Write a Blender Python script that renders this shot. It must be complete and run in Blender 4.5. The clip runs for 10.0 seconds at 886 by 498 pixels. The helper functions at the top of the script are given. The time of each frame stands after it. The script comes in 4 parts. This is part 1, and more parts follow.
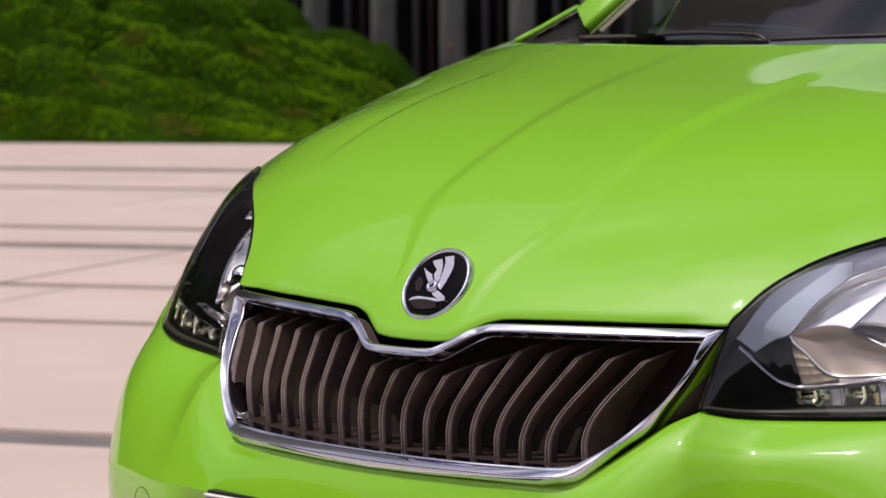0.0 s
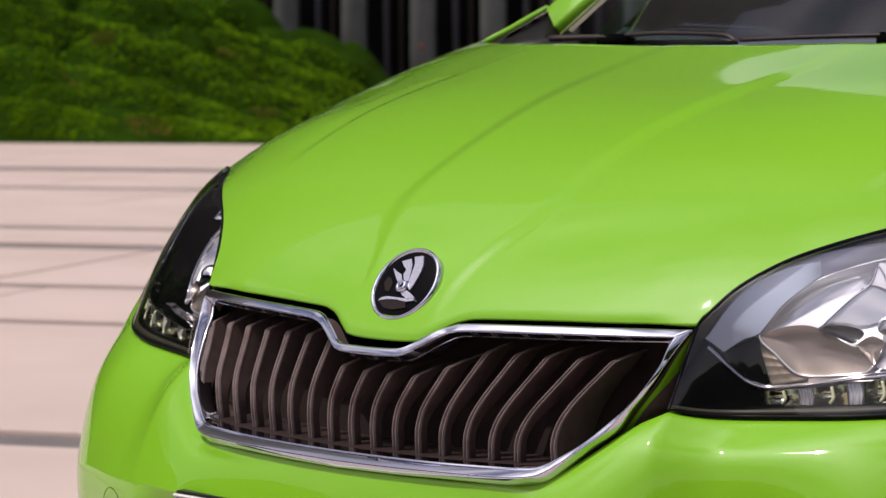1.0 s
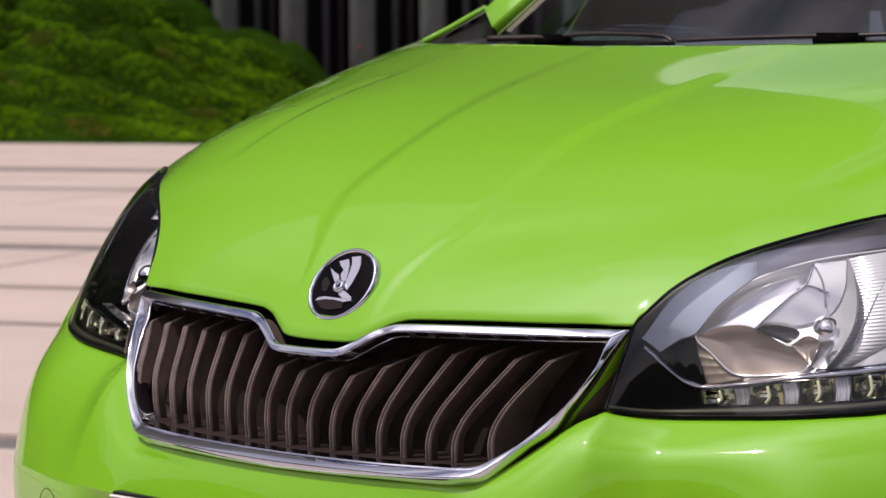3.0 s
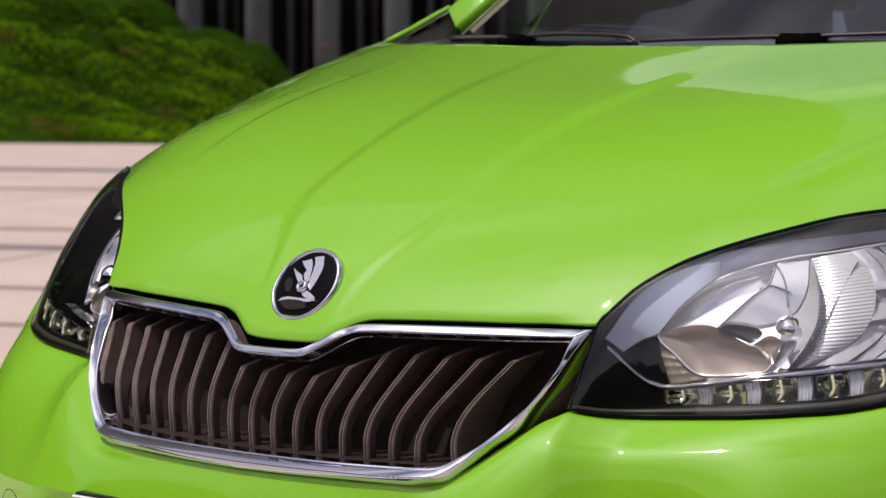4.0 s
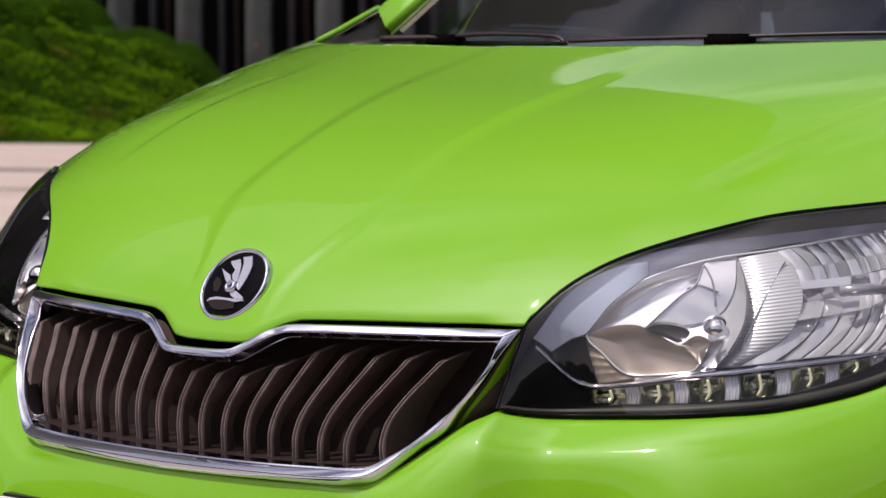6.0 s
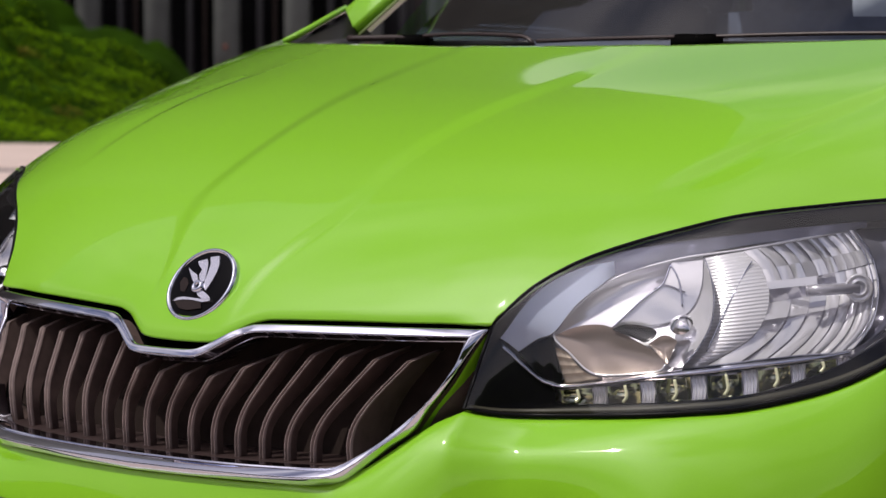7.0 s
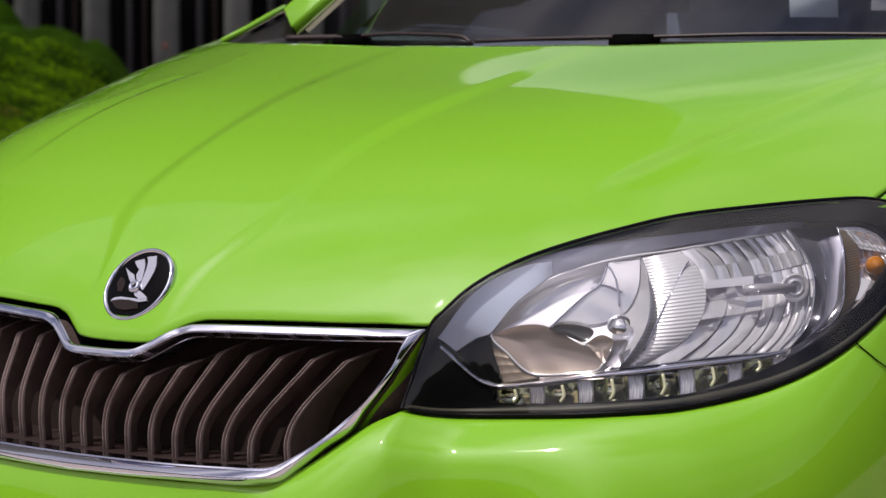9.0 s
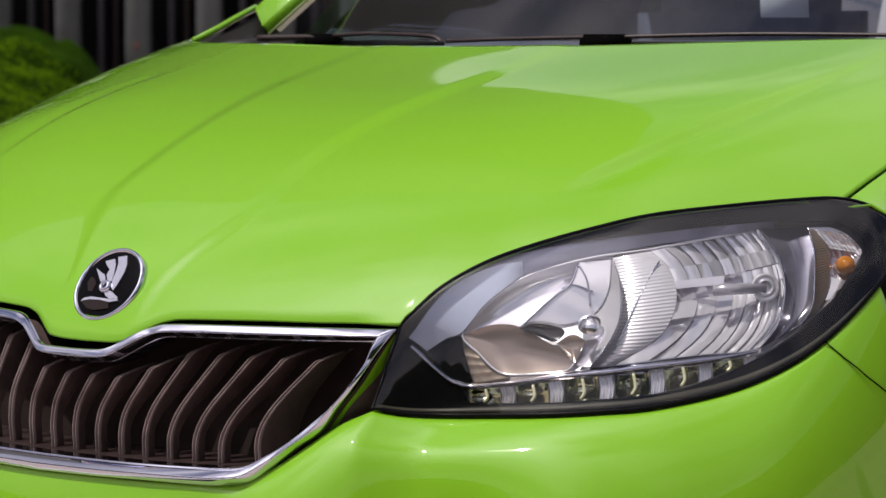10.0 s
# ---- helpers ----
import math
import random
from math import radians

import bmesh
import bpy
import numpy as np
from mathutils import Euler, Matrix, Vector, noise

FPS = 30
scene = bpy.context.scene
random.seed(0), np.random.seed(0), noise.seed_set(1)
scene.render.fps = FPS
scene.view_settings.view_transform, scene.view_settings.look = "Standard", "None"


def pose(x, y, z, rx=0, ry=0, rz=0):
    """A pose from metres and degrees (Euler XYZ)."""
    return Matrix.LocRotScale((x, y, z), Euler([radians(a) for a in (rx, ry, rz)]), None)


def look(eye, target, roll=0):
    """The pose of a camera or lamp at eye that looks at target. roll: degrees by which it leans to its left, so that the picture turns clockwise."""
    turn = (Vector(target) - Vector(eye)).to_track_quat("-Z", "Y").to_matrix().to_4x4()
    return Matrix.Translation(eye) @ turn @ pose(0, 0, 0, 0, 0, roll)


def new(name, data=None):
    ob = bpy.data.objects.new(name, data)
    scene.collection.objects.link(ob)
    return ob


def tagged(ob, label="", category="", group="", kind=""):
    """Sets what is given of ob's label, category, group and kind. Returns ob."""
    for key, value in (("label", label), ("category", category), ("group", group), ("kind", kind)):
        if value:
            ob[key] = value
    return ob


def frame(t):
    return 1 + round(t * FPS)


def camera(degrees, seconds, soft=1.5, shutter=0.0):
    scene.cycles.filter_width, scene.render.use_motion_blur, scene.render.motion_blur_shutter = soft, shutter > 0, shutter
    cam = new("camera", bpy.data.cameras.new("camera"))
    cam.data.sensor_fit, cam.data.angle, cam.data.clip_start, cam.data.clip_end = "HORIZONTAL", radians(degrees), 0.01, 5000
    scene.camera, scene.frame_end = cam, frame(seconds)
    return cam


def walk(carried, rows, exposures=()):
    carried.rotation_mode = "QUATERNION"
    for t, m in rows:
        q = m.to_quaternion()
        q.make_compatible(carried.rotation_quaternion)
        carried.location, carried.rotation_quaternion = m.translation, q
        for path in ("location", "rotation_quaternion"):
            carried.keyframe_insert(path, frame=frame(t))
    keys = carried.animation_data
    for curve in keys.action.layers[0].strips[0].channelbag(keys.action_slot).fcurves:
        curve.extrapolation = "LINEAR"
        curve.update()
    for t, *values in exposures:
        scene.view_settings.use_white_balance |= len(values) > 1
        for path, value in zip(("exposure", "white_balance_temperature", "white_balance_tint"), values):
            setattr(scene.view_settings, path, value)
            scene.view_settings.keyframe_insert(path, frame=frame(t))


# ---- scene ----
# ------------------------------------------------------------------ camera
cam = camera(20.0, 10.0)
EYE = Vector((1.834, -1.840, 0.9654))
ARM = 0.116          # the lens stands this far in front of the tripod's pivot
PITCH = -4.056
YAWS = [
    (0.0, 43.545), (0.5, 43.200), (1.0, 42.873), (1.5, 42.543), (2.0, 42.214), (2.5, 41.875), (4.0, 40.695), (4.5, 40.298), (5.0, 39.898),
    (5.5, 39.508), (7.0, 38.416), (7.5, 38.065), (8.0, 37.728), (8.5, 37.394), (9.0, 37.053), (9.5, 36.720), (10.0, 36.416),
]


def aim(yaw):
    a, b = radians(yaw), radians(PITCH)
    return Vector((-math.sin(a) * math.cos(b), math.cos(a) * math.cos(b), math.sin(b)))


def station(t, yaw):
    eye = EYE + ARM * (aim(yaw) - aim(39.508))
    return t, look(eye, eye + aim(yaw), -0.205 + 0.046 * t)


walk(cam, [station(t, yaw) for t, yaw in YAWS])
cam.data.dof.use_dof = True
cam.data.dof.focus_distance = 2.62
cam.data.dof.aperture_fstop = 13.0

# ------------------------------------------------------------------ light
SUN = Vector((-0.20, -0.38, 0.90)).normalized()      # towards the sun
scene.view_settings.exposure = -0.145
world = bpy.data.worlds.new("sky")
scene.world = world
world.use_nodes = True
wn, wl = world.node_tree.nodes, world.node_tree.links
wn.clear()
sky = wn.new("ShaderNodeTexSky")
sky.sky_type = "NISHITA"
sky.sun_disc = False
sky.sun_elevation = math.asin(SUN.z)
sky.sun_rotation = math.atan2(SUN.x, SUN.y)
back = wn.new("ShaderNodeBackground")
back.inputs["Strength"].default_value = 0.082
out = wn.new("ShaderNodeOutputWorld")
where = wn.new("ShaderNodeTexCoord")
puff = wn.new("ShaderNodeTexNoise")
puff.inputs["Scale"].default_value, puff.inputs["Detail"].default_value, puff.inputs["Roughness"].default_value = 2.1, 7.0, 0.55
spread = wn.new("ShaderNodeMapping")
spread.inputs["Location"].default_value = (1.7, 0.4, 0.3)
spread.inputs["Scale"].default_value = (1.0, 1.0, 1.9)
wl.new(where.outputs["Generated"], spread.inputs["Vector"])
wl.new(spread.outputs[0], puff.inputs["Vector"])
ramp = wn.new("ShaderNodeMapRange")
ramp.inputs["From Min"].default_value, ramp.inputs["From Max"].default_value = 0.41, 0.60
cloud = wn.new("ShaderNodeMix")
cloud.data_type = "RGBA"
near = wn.new("ShaderNodeVectorMath")
near.operation = "DOT_PRODUCT"
near.inputs[1].default_value = SUN
wl.new(where.outputs["Generated"], near.inputs[0])
halo = wn.new("ShaderNodeMath")
halo.operation = "POWER"
halo.inputs[1].default_value = 14.0
wl.new(near.outputs["Value"], halo.inputs[0])
veil = wn.new("ShaderNodeMath")
veil.operation = "MULTIPLY_ADD"
veil.inputs[1].default_value = 0.12
wl.new(halo.outputs[0], veil.inputs[0])
wl.new(puff.outputs["Fac"], veil.inputs[2])
wl.new(veil.outputs[0], ramp.inputs["Value"])
lit = wn.new("ShaderNodeMapRange")
lit.inputs["To Min"].default_value, lit.inputs["To Max"].default_value = 1.0, 5.0
wl.new(halo.outputs[0], lit.inputs["Value"])
white = wn.new("ShaderNodeMix")
white.data_type, white.blend_type = "RGBA", "MULTIPLY"
white.clamp_result = False
white.inputs["Factor"].default_value = 1.0
white.inputs["A"].default_value = (9.8, 9.0, 9.5, 1)
wl.new(lit.outputs["Result"], white.inputs["B"])
wl.new(white.outputs["Result"], cloud.inputs["B"])
height = wn.new("ShaderNodeSeparateXYZ")
wl.new(where.outputs["Generated"], height.inputs[0])
bank = wn.new("ShaderNodeMapRange")
bank.inputs["From Min"].default_value, bank.inputs["From Max"].default_value = 0.62, 0.30
bank.inputs["To Max"].default_value = 0.36
wl.new(height.outputs["Z"], bank.inputs["Value"])
cover = wn.new("ShaderNodeMath")
cover.operation = "MAXIMUM"
drift = wn.new("ShaderNodeMapRange")
drift.inputs["From Min"].default_value, drift.inputs["From Max"].default_value = 0.38, 0.58
drift.inputs["To Min"].default_value, drift.inputs["To Max"].default_value = 0.35, 1.35
wl.new(puff.outputs["Fac"], drift.inputs["Value"])
banks = wn.new("ShaderNodeMath")
banks.operation = "MULTIPLY"
wl.new(bank.outputs["Result"], banks.inputs[0])
wl.new(drift.outputs["Result"], banks.inputs[1])
wl.new(ramp.outputs["Result"], cover.inputs[0])
wl.new(banks.outputs[0], cover.inputs[1])
wl.new(cover.outputs[0], cloud.inputs["Factor"])
haze = wn.new("ShaderNodeMix")
haze.data_type, haze.blend_type = "RGBA", "MULTIPLY"
haze.inputs["Factor"].default_value = 1.0
haze.inputs["B"].default_value = (1.22, 0.97, 0.96, 1)
wl.new(sky.outputs[0], haze.inputs["A"])
wl.new(haze.outputs["Result"], cloud.inputs["A"])
wl.new(cloud.outputs["Result"], back.inputs[0])
wl.new(back.outputs[0], out.inputs[0])

sun = new("sun", bpy.data.lights.new("sun", "SUN"))
sun.data.energy = 2.95
sun.data.angle = radians(0.55)
sun.data.color = (1.0, 0.93, 0.86)
sun.matrix_world = look((SUN * 60)[:], (0, 0, 0))


# ------------------------------------------------------------------ materials
def mat(name, colour, rough=0.5, metal=0.0, coat=0.0, var=0.0, scale=20.0, bump=0.0, bscale=120.0, spec=0.5):
    m = bpy.data.materials.new(name)
    m.use_nodes = True
    n, l = m.node_tree.nodes, m.node_tree.links
    b = n["Principled BSDF"]
    b.inputs["Base Color"].default_value = (*colour, 1)
    b.inputs["Roughness"].default_value = rough
    b.inputs["Metallic"].default_value = metal
    b.inputs["Coat Weight"].default_value = coat
    b.inputs["Coat Roughness"].default_value = 0.03
    b.inputs["Specular IOR Level"].default_value = spec
    co = n.new("ShaderNodeTexCoord")
    if var:
        t = n.new("ShaderNodeTexNoise")
        t.inputs["Scale"].default_value = scale
        t.inputs["Detail"].default_value = 6
        l.new(co.outputs["Object"], t.inputs["Vector"])
        r = n.new("ShaderNodeMapRange")
        r.inputs["From Min"].default_value, r.inputs["From Max"].default_value = 0.3, 0.7
        r.inputs["To Min"].default_value, r.inputs["To Max"].default_value = 1 - var, 1 + var
        l.new(t.outputs["Fac"], r.inputs["Value"])
        mx = n.new("ShaderNodeMix")
        mx.data_type, mx.blend_type = "RGBA", "MULTIPLY"
        mx.inputs["Factor"].default_value = 1
        mx.inputs["A"].default_value = (*colour, 1)
        l.new(r.outputs["Result"], mx.inputs["B"])
        l.new(mx.outputs["Result"], b.inputs["Base Color"])
    if bump:
        t2 = n.new("ShaderNodeTexNoise")
        t2.inputs["Scale"].default_value = bscale
        t2.inputs["Detail"].default_value = 4
        l.new(co.outputs["Object"], t2.inputs["Vector"])
        bp = n.new("ShaderNodeBump")
        bp.inputs["Strength"].default_value = bump
        bp.inputs["Distance"].default_value = 0.01
        l.new(t2.outputs["Fac"], bp.inputs["Height"])
        l.new(bp.outputs["Normal"], b.inputs["Normal"])
    return m


def glass(name, tint=(1, 1, 1), ior=1.45):
    """A thin clear sheet: what lies behind shows through, with a mirror sheen on top."""
    m = bpy.data.materials.new(name)
    m.use_nodes = True
    n, l = m.node_tree.nodes, m.node_tree.links
    n.clear()
    o, mx = n.new("ShaderNodeOutputMaterial"), n.new("ShaderNodeMixShader")
    tr, gl, fr = n.new("ShaderNodeBsdfTransparent"), n.new("ShaderNodeBsdfGlossy"), n.new("ShaderNodeFresnel")
    tr.inputs["Color"].default_value = (*tint, 1)
    gl.inputs["Roughness"].default_value = 0.01
    fr.inputs["IOR"].default_value = ior
    l.new(fr.outputs[0], mx.inputs[0])
    l.new(tr.outputs[0], mx.inputs[1])
    l.new(gl.outputs[0], mx.inputs[2])
    l.new(mx.outputs[0], o.inputs[0])
    return m


PAINT = mat("green_paint", (0.194, 0.456, 0.017), 0.45, 0.0, 1.0, 0.03, 900.0, spec=0.1)
PAINT.node_tree.nodes["Principled BSDF"].inputs["Coat IOR"].default_value = 1.45
CHROME = mat("chrome", (0.60, 0.62, 0.72), 0.05, 1.0)
BLACK = mat("black_plastic", (0.012, 0.011, 0.011), 0.38, 0, 0, 0.2, 60.0, 0.1, 400.0)
GLOSS = mat("gloss_black", (0.006, 0.006, 0.007), 0.06)
# slat front edges, lightened so the colour carries their highlight
SLAT_LIT = mat("slat_plastic_lit", (0.230, 0.180, 0.170), 0.24, 0, 0, 0.2, 50.0, 0.15, 500.0)
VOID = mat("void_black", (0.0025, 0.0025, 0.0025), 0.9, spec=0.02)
RUBBER = mat("rubber", (0.018, 0.018, 0.018), 0.75, 0, 0, 0.25, 40.0, 0.2, 200.0)
SILVER = mat("reflector", (0.95, 0.95, 1.0), 0.10, 0.52, 0.3)
FROST = mat("frosted_reflector", (0.95, 0.95, 1.0), 0.2, 0.35)
SHROUD = mat("sky_tone_shroud", (0.30, 0.31, 0.42), 0.25, 0.4, 0.5)
END = mat("smoked_end", (0.26, 0.26, 0.31), 0.10, 0.6)
TAN = mat("ribbed_flank", (0.34, 0.28, 0.22), 0.3, 0.5)
STREAK = mat("streak_rod", (0.92, 0.93, 0.62), 0.25, 0.1)
LIP = mat("olive_lip", (0.040, 0.038, 0.024), 0.5)
DISC = mat("badge_black", (0.004, 0.004, 0.005), 0.2, spec=0.03)
BEZEL = mat("bezel_black", (0.004, 0.004, 0.005), 0.3, spec=0.06)
WALL = mat("lamp_wall", (0.40, 0.39, 0.43), 0.3, 0.8)
WING = mat("badge_metal", (0.72, 0.72, 0.80), 0.22, 0.88)
GLINT = mat("glint_mirror", (0.97, 0.97, 1.0), 0.16, 1.0)
BADGE_BROWN = mat("badge_brown_reflection", (0.020, 0.012, 0.008), 0.12, 0.3)
CUP = mat("cup_mirror", (0.66, 0.68, 0.50), 0.12, 1.0)
HOUSING = mat("lamp_housing", (0.58, 0.57, 0.63), 0.25, 0.4)
# brown surroundings mirrored in the lamp, put into the base colour
REFLECTED_BROWN = mat("reflected_brown", (0.36, 0.30, 0.265), 0.22, 0.6)
INNER_SKY = mat("sky_tone_trim", (0.68, 0.76, 0.96), 0.30, 0.1)
LENS = glass("lamp_lens", (0.98, 0.98, 0.99), 1.60)
TINTED = glass("tinted_glass", (0.36, 0.40, 0.46), 1.5)
SCREEN = glass("windscreen_glass", (0.70, 0.78, 0.86), 1.85)
AMBER = mat("amber", (0.62, 0.22, 0.01), 0.12, 0, 0.7)
WHITE = mat("plate_white", (0.8, 0.8, 0.8), 0.4)
BLUE = mat("plate_blue", (0.01, 0.04, 0.35), 0.4)
STONE = mat("pale_stone", (0.515, 0.415, 0.375), 0.8, 0, 0, 0.08, 0.9, 0.2, 60.0)
DARKSTONE = mat("dark_band", (0.16, 0.14, 0.14), 0.85, 0, 0, 0.2, 3.0, 0.2, 60.0)
# shaded hollows and sunlit tops of the mound are put into these two greens
SHADED_TURF = mat("grass", (0.014, 0.036, 0.001), 0.9, 0, 0, 0.4, 1.3, 0.4, 14.0, spec=0.03)
SUNLIT_BLADES = mat("sunlit_blades", (0.130, 0.250, 0.004), 0.85, 0, 0, 0.55, 0.9, spec=0.03)
STRAW = mat("dry_grass", (0.16, 0.135, 0.02), 0.9, 0, 0, 0.4, 2.0, spec=0.03)
LEAVES = mat("distant_leaves", (0.030, 0.045, 0.014), 0.9, 0, 0, 0.5, 0.3, spec=0.05)
MULLION = mat("grey_mullion", (0.05, 0.05, 0.055), 0.6)
# darker copy of the slat plastic, with the shade of its sides painted in
SLAT_SHADED = mat("slat_plastic_shaded", (0.078, 0.054, 0.049), 0.5, 0, 0, 0.2, 60.0, spec=0.3)
# backing whose dark colour holds the shade deep in the grille
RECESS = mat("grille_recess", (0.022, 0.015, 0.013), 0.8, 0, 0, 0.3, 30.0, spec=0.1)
BROWN = mat("brown_black_plastic", (0.030, 0.018, 0.017), 0.45, 0, 0, 0.2, 60.0)
TRIM = mat("dull_trim", (0.16, 0.22, 0.06), 0.5)
RUST = mat("rust", (0.16, 0.05, 0.03), 0.8, 0, 0, 0.3, 8.0)
SMOKE = mat("smoked_trim", (0.55, 0.53, 0.58), 0.20, 0.8)
LINING = mat("headliner_cloth", (0.45, 0.45, 0.46), 0.9, 0, 0, 0.1, 40.0)
DASH = mat("dashboard", (0.10, 0.11, 0.15), 0.6, 0, 0, 0.2, 30.0)
RIM = mat("alloy", (0.55, 0.55, 0.57), 0.25, 1.0)
FACADE = mat("dark_facade", (0.006, 0.006, 0.007), 0.6, 0, 0, 0.5, 0.8, spec=0.08)
CONCRETE = mat("column_concrete", (0.14, 0.15, 0.14), 0.8, 0, 0, 0.30, 1.2)
UPPER = mat("upper_concrete", (0.115, 0.11, 0.105), 0.8, 0, 0, 0.2, 0.2)
RUSTY = mat("brown_mullion", (0.030, 0.018, 0.015), 0.6)


# ------------------------------------------------------------------ geometry helpers
def ease(a, b, x):
    t = min(1.0, max(0.0, (x - a) / (b - a)))
    return t * t * (3 - 2 * t)


def spline(pts, n):
    """n points evenly spaced along a smooth curve through pts."""
    p = [Vector(q) for q in pts]
    fine = []
    for i in range(len(p) - 1):
        a, b = p[i], p[i + 1]
        z = p[i - 1] if i else a * 2 - b
        c = p[i + 2] if i + 2 < len(p) else b * 2 - a
        for k in range(24):
            t = k / 24
            fine.append(0.5 * ((2 * a) + (b - z) * t + (2 * z - 5 * a + 4 * b - c) * t * t + (3 * a - z - 3 * b + c) * t ** 3))
    fine.append(p[-1])
    run = [0.0]
    for a, b in zip(fine, fine[1:]):
        run.append(run[-1] + (b - a).length)
    res, j = [], 0
    for k in range(n):
        s = run[-1] * k / (n - 1)
        while j < len(run) - 2 and run[j + 1] < s:
            j += 1
        d = run[j + 1] - run[j]
        res.append(fine[j].lerp(fine[j + 1], (s - run[j]) / d if d else 0))
    return res


def mirrored(pts):
    return [Vector((-q[0], q[1], q[2])) for q in pts]


def both(half):
    """A curve across the car from its half on the positive side, which begins at the middle."""
    return mirrored(half[::-1])[:-1] + [Vector(q) for q in half]


def grid(rows, closed=False):
    bm = bmesh.new()
    vs = [[bm.verts.new(q) for q in row] for row in rows]
    w = len(rows[0])
    for a, b in zip(vs, vs[1:]):
        for i in range(w if closed else w - 1):
            j = (i + 1) % w
            try:
                bm.faces.new((a[i], a[j], b[j], b[i]))
            except ValueError:
                pass
    bmesh.ops.remove_doubles(bm, verts=bm.verts, dist=1e-6)
    bmesh.ops.recalc_face_normals(bm, faces=bm.faces)
    return bm


def tube(pts, r, sides=8, flat=1.0):
    rows = []
    pts = [Vector(q) for q in pts]
    for i, q in enumerate(pts):
        d = (pts[min(i + 1, len(pts) - 1)] - pts[max(i - 1, 0)]).normalized()
        s = d.cross(Vector((0, 0, 1)))
        s = s.normalized() if s.length > 1e-4 else Vector((1, 0, 0))
        u = s.cross(d)
        rows.append([q + r * (math.cos(a) * s + flat * math.sin(a) * u) for a in [2 * math.pi * k / sides for k in range(sides)]])
    bm = grid(rows, True)
    bmesh.ops.holes_fill(bm, edges=[e for e in bm.edges if e.is_boundary], sides=0)
    return bm


def box(x0, y0, z0, x1, y1, z1, bevel=0.0):
    bm = bmesh.new()
    bmesh.ops.create_cube(bm, size=1, matrix=Matrix.Translation(((x0 + x1) / 2, (y0 + y1) / 2, (z0 + z1) / 2)) @ Matrix.Diagonal((x1 - x0, y1 - y0, z1 - z0, 1)))
    if bevel:
        bmesh.ops.bevel(bm, geom=bm.edges[:], offset=bevel, segments=2, affect="EDGES")
    return bm


def part(name, bm, material, parent=None, label="", smooth=True, thick=0.0, offset=-1.0, crisp=0.0):
    me = bpy.data.meshes.new(name)
    bm.to_mesh(me)
    bm.free()
    me.materials.append(material)
    if smooth:
        me.polygons.foreach_set("use_smooth", [True] * len(me.polygons))
    if crisp:
        me.set_sharp_from_angle(angle=radians(crisp))
    ob = new(name, me)
    if parent:
        ob.parent = parent
    if label:
        ob["label"] = label
    if thick:
        s = ob.modifiers.new("thickness", "SOLIDIFY")
        s.thickness, s.offset = thick, offset
        s.use_even_offset = False
    return ob


def flip_to(bm, way):
    """Turn the faces so that most look along way."""
    bm.normal_update()
    if sum((f.normal.dot(way) * f.calc_area() for f in bm.faces)) < 0:
        bmesh.ops.reverse_faces(bm, faces=bm.faces)
    return bm


# ------------------------------------------------------------------ ground, hill and building
BAND = radians(26.0)
ALONG, ACROSS = Vector((math.cos(BAND), math.sin(BAND), 0)), Vector((-math.sin(BAND), math.cos(BAND), 0))
ground = part("ground", flip_to(grid([[(x, y, -0.014) for x in (-2500, 2500)] for y in (-2500, 2500)]), Vector((0, 0, 1))), DARKSTONE)
tagged(ground, "dark grey bands between the pale stones of a plaza", "ground", kind="structure")


def hill_height(a, b):
    """Height of the grass mound at a metres along and b metres across the bands."""
    f = min(1.0, max(0.0, (b - 28.7) / 7.5))
    side = 0.40 * (-10.9 - a)
    side = max(0.0, side)
    side = 3.4 * math.tanh(side / 3.4) * 1.12
    return side * math.sin(f * math.pi / 2) ** 0.75


HUMMOCKS = {}


def hummock(i, j):
    """Place, breadth and height of the tussock in one cell of the mound."""
    if (i, j) not in HUMMOCKS:
        r = random.Random(i * 7919 + j * 104729)
        HUMMOCKS[i, j] = ((i + r.uniform(.1, .9)) * .95, (j + r.uniform(.1, .9)) * .60, r.uniform(.60, 1.05), r.uniform(.45, 1.0))
    return HUMMOCKS[i, j]


def knoll(a, b):
    a += .16 * noise.noise(Vector((a * 1.7, b * 1.7, 2)))
    b += .16 * noise.noise(Vector((a * 1.7, b * 1.7, 8)))
    ci, cj, h = math.floor(a / .95), math.floor(b / .60), 0.0
    for i in (ci - 1, ci, ci + 1):
        for j in (cj - 1, cj, cj + 1):
            x, y, r, top = hummock(i, j)
            d = ((a - x) / r) ** 2 + ((b - y) / (r * .62)) ** 2
            if d < 1:
                h = max(h, top * math.sqrt(1 - d))
    return h - .42 + .035 * noise.noise(Vector((a * 5, b * 5, 1))) + .02 * noise.noise(Vector((a * 13, b * 13, 4)))


def on_hill(a, b):
    h = hill_height(a, b)
    return ALONG * a + ACROSS * b + Vector((0, 0, -0.03 + h + knoll(a, b) * min(1, h * 1.1)))


hill = part("grass_hill", flip_to(grid([[on_hill(-34 + 24.5 * i / 479, 28.6 + 10.0 * j / 219) for i in range(480)] for j in range(220)]), Vector((0, 0, 1))), SHADED_TURF)
tagged(hill, "mound of tussocky bright green grass behind the plaza", "hill", kind="structure")


